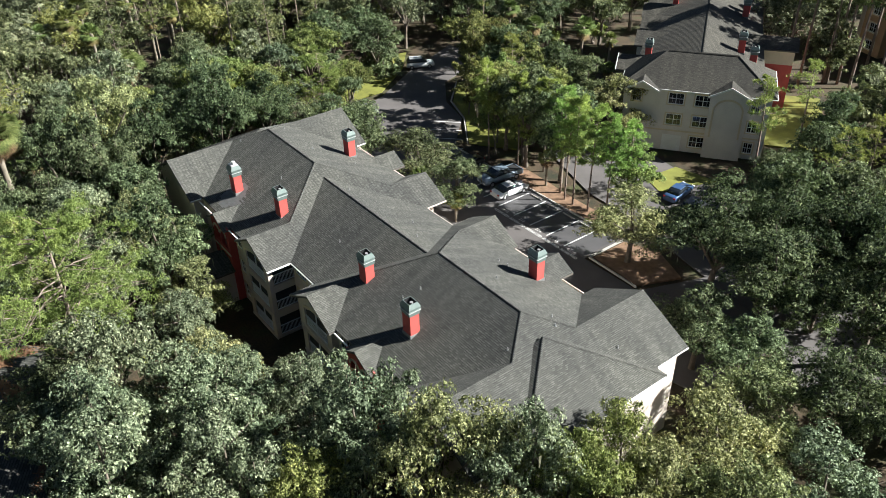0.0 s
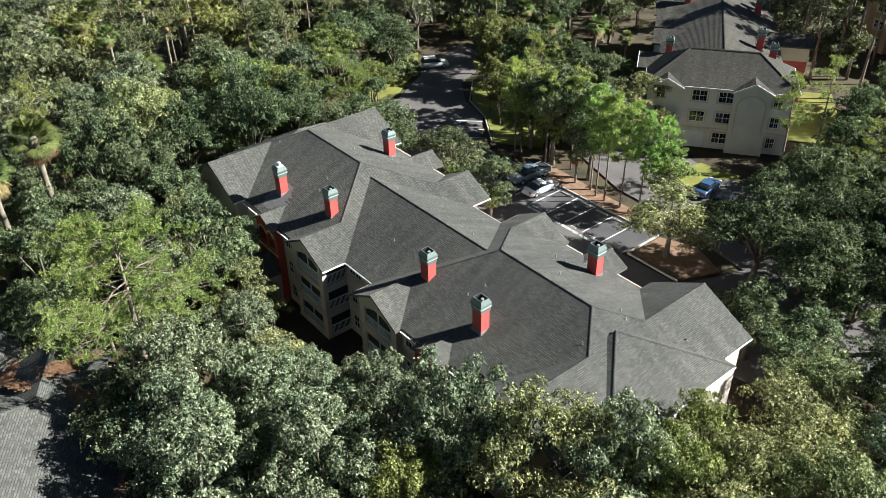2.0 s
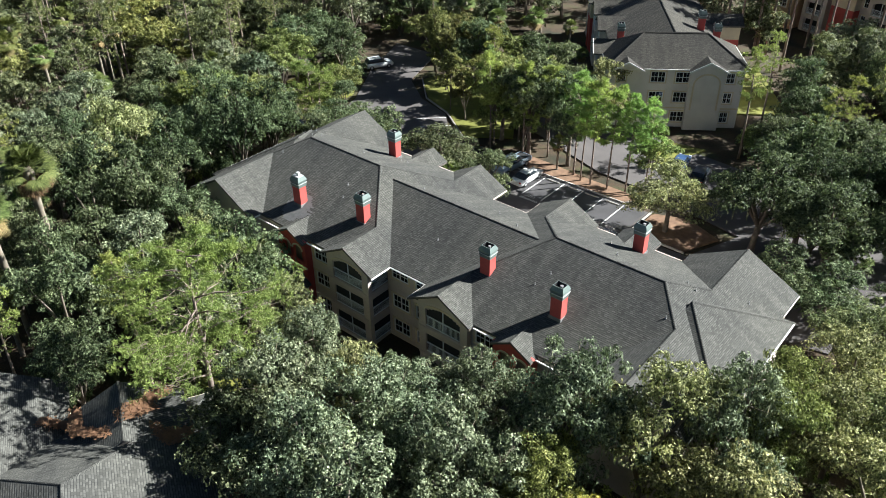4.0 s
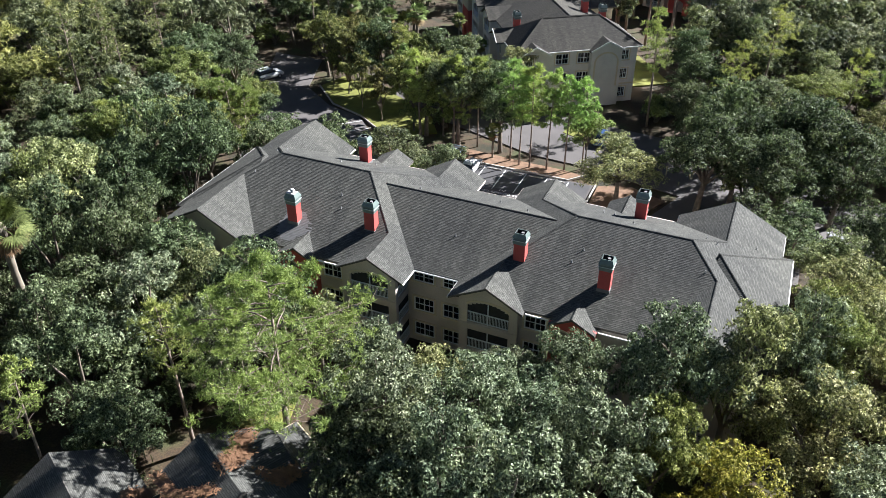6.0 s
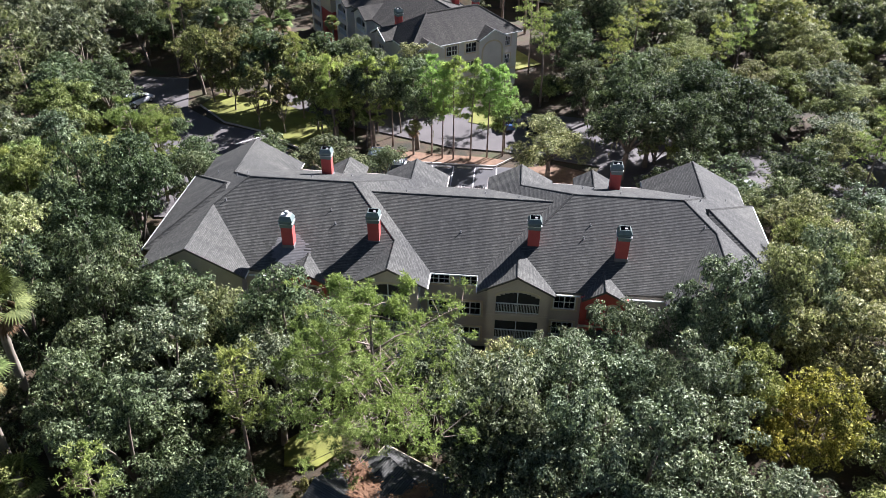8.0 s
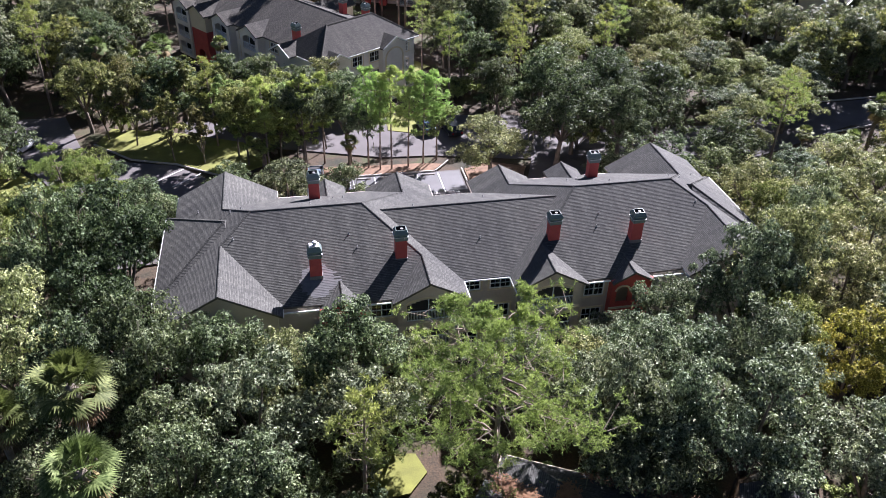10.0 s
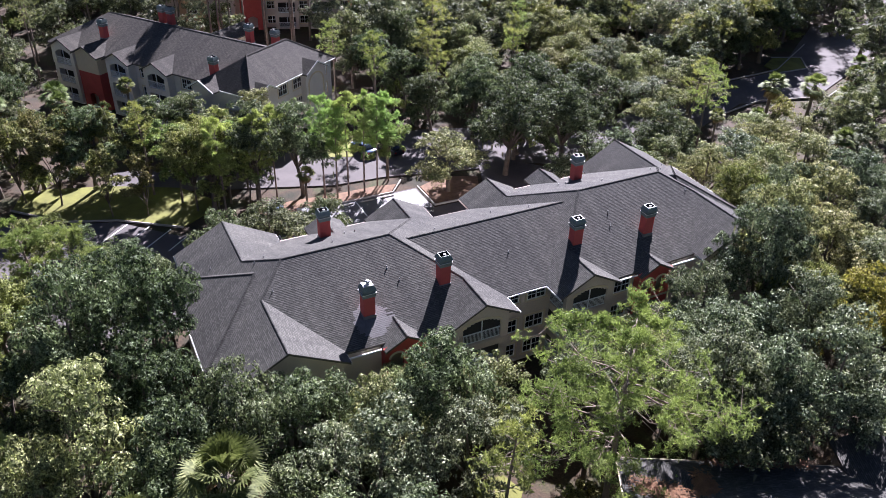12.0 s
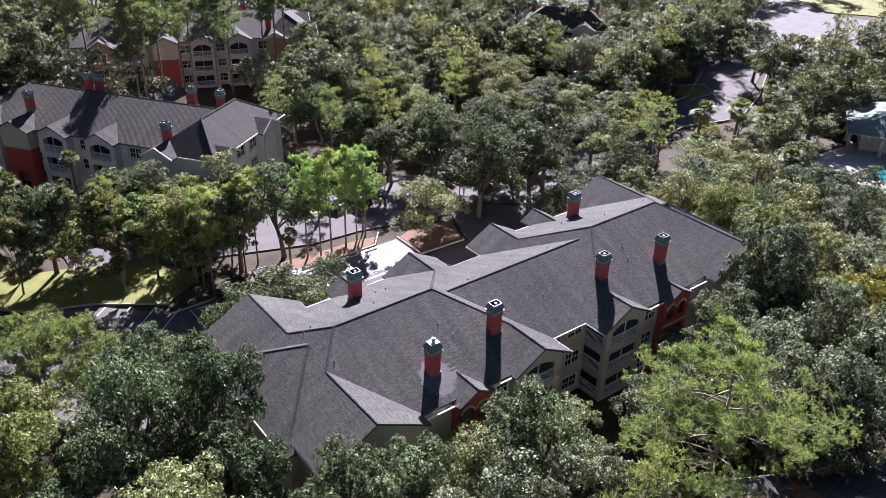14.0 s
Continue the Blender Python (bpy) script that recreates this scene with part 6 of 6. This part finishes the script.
def straw_drift(parent, pts, seed, n=700, spread=0.35):
    """Fallen needles lying thickly along a valley of the roof."""
    rng = np.random.default_rng(seed)
    pts = np.array(pts, float)
    k = rng.integers(0, len(pts) - 1, n)
    c = pts[k] + (pts[k + 1] - pts[k]) * rng.uniform(0, 1, (n, 1)) + np.clip(rng.normal(scale=spread, size=(n, 3)), -0.8, 0.8) * np.array([1, 1, 0.06])
    a = rng.uniform(0, 2 * math.pi, n)
    d = np.stack([np.cos(a), np.sin(a), rng.normal(scale=0.06, size=n)], 1) * rng.uniform(0.06, 0.16, (n, 1))
    s = np.stack([-np.sin(a), np.cos(a), rng.normal(scale=0.1, size=n)], 1) * 0.03
    corners = np.stack([c - d - s, c + d - s, c + d + s, c - d + s], 1).reshape(-1, 3)
    ob = new("pine_straw", leaf_mesh("pine_straw", corners, STRAW, 4))
    ob.matrix_basis = parent.matrix_basis
    return tagged(ob, "drift of orange pine straw on the grey roof", "pine straw", kind="stuff")


straw_drift(NEAR_HOUSE, [(-10.6, 2.2, 8.1), (-9.0, 1.2, 8.8), (-8.2, -0.2, 9.25)], 3, 1620, 0.45)
straw_drift(NEAR_HOUSE, [(-11.4, -3.7, 7.75), (-9.0, -3.7, 7.95), (-7.2, -1.6, 8.85)], 4, 1260, 0.22)
straw_drift(NEAR_HOUSE, [(-6.3, 3.4, 7.75), (-6.0, 2.0, 8.1), (-7.0, 0.6, 8.4)], 5, 1260, 0.4)
straw_drift(NEAR_HOUSE, [(-11.0, -4.4, 6.9), (-11.2, -6.0, 7.9)], 6, 540, 0.2)
straw_drift(NEAR_HOUSE, [(-5.5, 5.6, 6.9), (2.5, 5.7, 6.85)], 7, 540, 0.2)
CLUB = hip_house("clubhouse", "clubhouse with a green-grey tiled hip roof by the pool", pose(94.0, 7.2, 0, 0, 0, 29), 8.4, 8.0, 3.4, 6.9, 1.2, plain("green_grey_roof_tile", (0.14, 0.19, 0.175), 0.85, 0.2, 1.0, 8), STUCCO_LIGHT, inset=2.4)
for k in range(4):
    for px, py in ((-7.9, -7.5 + 5.0 * k), (-7.9 + 5.27 * k, 7.5)):
        bm = bmesh.new()
        box(bm, px - 0.22, px + 0.22, py - 0.22, py + 0.22, 0, 3.3)
        box(bm, px - 0.3, px + 0.3, py - 0.3, py + 0.3, 0, 0.35)
        part("column", bm, STUCCO_LIGHT, CLUB)
for py in (-3.2, 0.0, 3.2):
    window(CLUB, (-6.0, py, 0.4), 180, 2.2, 2.1)
WATER = plain("pool_water", (0.02, 0.24, 0.30), 0.05, 0.1, 0.8, 6, bump=0.1)
flat("pool", [(76, -1), (79, 3.6), (83, 3.2), (86, -2), (81, -4.5)], -0.1, 0.0, WATER, "turquoise swimming pool in a pale deck", "pool")

# ---- vehicles ----
def car_paint(name, color, rough=0.28):
    m, t, b = mat(name)
    c = ramp(t, noise_fac(t, 1.5, 3), [(0.3, tuple(v * 0.92 for v in color)), (0.7, color)])
    link(t, c, b.inputs["Base Color"])
    b.inputs["Roughness"].default_value, b.inputs["Metallic"].default_value = rough, 0.15
    b.inputs["Coat Weight"].default_value = 0.6
    return m


TYRE = plain("tyre_rubber", (0.02, 0.02, 0.02), 0.85, 0.2)
RIM = plain("alloy_rim", (0.5, 0.5, 0.52), 0.3, 0.1, 3, 20, 0.8, 0.0)
LAMP_RED = plain("tail_lamp", (0.3, 0.02, 0.02), 0.2, 0.1, bump=0.0)
LAMP_CLEAR = plain("head_lamp", (0.7, 0.72, 0.75), 0.1, 0.05, bump=0.0)


def loft(bm, sections, mi=0, close=True):
    """sections: (x, half width, bottom, top, shoulder share)."""
    rings = []
    for x, w, zb, zt, sh in sections:
        h = zt - zb
        half = [(w * 0.86, zb), (w, zb + 0.16 * h), (w, zb + 0.62 * h), (w * sh, zt - 0.04 * h), (w * sh * 0.9, zt)]
        ring = [(x, y, z) for y, z in half] + [(x, -y, z) for y, z in half[::-1]]
        rings.append([bm.verts.new(c) for c in ring])
    n = len(rings[0])
    for a, b in zip(rings, rings[1:]):
        for k in range(n):
            f = bm.faces.new((a[k], a[(k + 1) % n], b[(k + 1) % n], b[k]))
            f.material_index, f.smooth = mi, True
    bm.faces.new(rings[0][::-1]).material_index = mi
    bm.faces.new(rings[-1]).material_index = mi


def vehicle(name, label, category, m, paint, body, cabin, wheels, r=0.33, bed=None):
    v = thing(name, label, category, "parked vehicles", m=m)
    bm = bmesh.new()
    loft(bm, body)
    part("body", fix(bm), paint, v)
    bm = bmesh.new()
    loft(bm, cabin)
    part("glasshouse", fix(bm), GLASS, v, "dark tinted windows")
    bm = bmesh.new()
    x0, x1 = cabin[1][0], cabin[-2][0]
    w, zt = cabin[1][1] * cabin[1][4] * 0.93, max(c[3] for c in cabin)
    box(bm, x0 + 0.02, x1 - 0.02, -w, w, zt - 0.035, zt + 0.025)
    bmesh.ops.bevel(bm, geom=bm.edges[:], offset=0.02, affect="EDGES")
    part("roof", bm, paint, v)
    for xs in (0.5 * (x0 + x1), x0 + 0.03):
        for sy in (-1, 1):
            bm = bmesh.new()
            beam(bm, (xs, sy * cabin[1][1] * 0.99, cabin[0][2] + 0.05), (xs, sy * w, zt - 0.02), 0.07, 0.05)
            part("pillar", bm, paint, v)
    for x in wheels:
        for sy in (-1, 1):
            bm = bmesh.new()
            y = sy * (body[len(body) // 2][1] - 0.09)
            tube(bm, [(x, y - 0.1, r), (x, y - 0.06, r), (x, y + 0.06, r), (x, y + 0.1, r)], [r * 0.9, r, r, r * 0.9], 16)
            wh = part("wheel", bm, TYRE, v)
            bm = bmesh.new()
            tube(bm, [(x, y + sy * 0.08, r), (x, y + sy * 0.115, r)], [r * 0.62, r * 0.5], 12)
            part("rim", bm, RIM, wh)
    xf, xr = body[-1][0], body[0][0]
    for sy in (-1, 1):
        bm = bmesh.new()
        box(bm, xf - 0.14, xf + 0.015, sy * 0.62 - 0.16, sy * 0.62 + 0.16, 0.6, 0.74)
        part("headlight", bm, LAMP_CLEAR, v)
        bm = bmesh.new()
        box(bm, xr - 0.015, xr + 0.12, sy * 0.66 - 0.12, sy * 0.66 + 0.12, 0.72, 0.9)
        part("tail_light", bm, LAMP_RED, v)
    if bed:
        bm = bmesh.new()
        a, b_, w = bed
        box(bm, a, b_, -w, w, body[2][3] - 0.02, body[2][3] + 0.012)
        part("truck_bed", bm, DARK, v)
        for p, q in (((a, -w), (b_, -w)), ((a, w), (b_, w)), ((a, -w), (a, w))):
            bm = bmesh.new()
            beam(bm, (*p, body[2][3] + 0.03), (*q, body[2][3] + 0.03), 0.1, 0.08)
            part("bed_rail", bm, paint, v)
    return v


SEDAN = ([(-2.38, 0.78, 0.32, 0.84, 0.9), (-2.2, 0.86, 0.26, 0.98, 0.9), (-1.5, 0.9, 0.22, 1.0, 0.92), (0, 0.91, 0.2, 0.97, 0.93), (1.2, 0.9, 0.22, 0.93, 0.92), (2.0, 0.86, 0.26, 0.82, 0.88), (2.36, 0.74, 0.32, 0.66, 0.86)],
         [(-1.75, 0.8, 0.94, 0.99, 0.9), (-0.95, 0.8, 0.94, 1.42, 0.82), (0.35, 0.8, 0.94, 1.44, 0.82), (1.25, 0.8, 0.92, 0.97, 0.9)])
SUV = ([(-2.3, 0.84, 0.36, 1.0, 0.92), (-2.15, 0.92, 0.3, 1.08, 0.93), (-1.2, 0.94, 0.28, 1.08, 0.94), (0.4, 0.94, 0.28, 1.06, 0.94), (1.3, 0.93, 0.3, 1.04, 0.92), (2.0, 0.9, 0.34, 0.95, 0.88), (2.3, 0.8, 0.4, 0.78, 0.86)],
       [(-2.2, 0.84, 1.04, 1.1, 0.92), (-1.75, 0.84, 1.04, 1.68, 0.86), (0.3, 0.84, 1.04, 1.7, 0.86), (1.2, 0.84, 1.02, 1.08, 0.9)])
TRUCK = ([(-2.95, 0.94, 0.5, 1.12, 0.97), (-2.8, 0.98, 0.45, 1.14, 0.97), (-1.0, 0.99, 0.42, 1.14, 0.97), (0.2, 0.99, 0.42, 1.14, 0.96), (1.4, 0.98, 0.42, 1.14, 0.94), (2.4, 0.96, 0.45, 1.1, 0.9), (2.85, 0.88, 0.5, 0.98, 0.88)],
         [(-0.95, 0.9, 1.1, 1.2, 0.94), (-0.75, 0.9, 1.1, 1.84, 0.84), (0.85, 0.9, 1.1, 1.86, 0.84), (1.6, 0.9, 1.1, 1.17, 0.92)])
W_PAINT = car_paint("white_car_paint", (0.75, 0.76, 0.77))
B_PAINT = car_paint("slate_blue_car_paint", (0.20, 0.25, 0.31))
K_PAINT = car_paint("black_car_paint", (0.015, 0.016, 0.02))
BLUE_PAINT = car_paint("blue_car_paint", (0.05, 0.10, 0.22))
S_PAINT = car_paint("silver_car_paint", (0.42, 0.43, 0.45))
RED_PAINT = car_paint("dark_red_car_paint", (0.16, 0.02, 0.02))


def parked(kind, label, paint, x, y, rz, z=0.0):
    b, c = {"sedan": SEDAN, "suv": SUV, "pickup": TRUCK}[kind]
    r = {"sedan": 0.33, "suv": 0.37, "pickup": 0.41}[kind]
    return vehicle({"sedan": "sedan", "suv": "suv", "pickup": "pickup_truck"}[kind], label, "car" if kind != "pickup" else "truck", pose(x, y, z, 0, 0, rz), paint, b, c, (-1.45, 1.45) if kind != "pickup" else (-1.85, 1.8), r, (-2.8, -1.05, 0.86) if kind == "pickup" else None)


parked("pickup", "slate-blue crew-cab pickup truck parked nose out in a bay", B_PAINT, -13.0, 26.6, -94)
parked("sedan", "white sedan parked in a marked bay", W_PAINT, -9.75, 25.4, 88)
parked("sedan", "black car parked in a shaded bay", K_PAINT, -18.3, 25.6, -90)
parked("suv", "white car parked beside the far end of the drive", W_PAINT, -50.6, 41.6, 62)
parked("sedan", "dark blue car parked behind the drive", BLUE_PAINT, 3.4, 40.6, 100, -0.02)
parked("suv", "black car parked behind the drive", K_PAINT, 6.8, 39.2, 100, -0.02)
parked("sedan", "silver car parked under the trees west of the building", S_PAINT, -40.5, 20.5, 40)
parked("sedan", "black car parked under the trees west of the building", K_PAINT, -43.4, 17.5, 40)
parked("sedan", "blue car parked beyond the oaks", BLUE_PAINT, 48.5, -11.5, 60, 0.0)
parked("sedan", "silver car parked under the trees east of the building", S_PAINT, 33.5, 24.5, 100)
# covered boat on its trailer
bm = bmesh.new()
loft(bm, [(-2.9, 0.85, 0.5, 1.2, 0.6), (-1.5, 1.15, 0.45, 1.75, 0.45), (0.6, 1.1, 0.45, 1.85, 0.4), (2.2, 0.7, 0.55, 1.45, 0.4), (3.1, 0.15, 0.9, 1.15, 0.5)])
boat = thing("covered_boat", "boat under a grey tarpaulin on a trailer in the lot", "boat", m=pose(-40.6, 24.4, 0, 0, 0, 15) @ Matrix.Scale(0.9, 4))
part("tarpaulin", fix(bm), plain("grey_tarpaulin", (0.12, 0.127, 0.135), 0.7, 0.25, 1.5, 9, bump=0.6), boat)
for sy in (-0.9, 0.9):
    bm = bmesh.new()
    tube(bm, [(-0.5, sy - 0.1, 0.3), (-0.5, sy + 0.1, 0.3)], [0.3, 0.3], 12)
    part("wheel", bm, TYRE, boat)
bm = bmesh.new()
beam(bm, (-2.5, 0, 0.42), (3.9, 0, 0.42), 0.12, 0.1)
part("trailer_frame", bm, STEEL, boat)
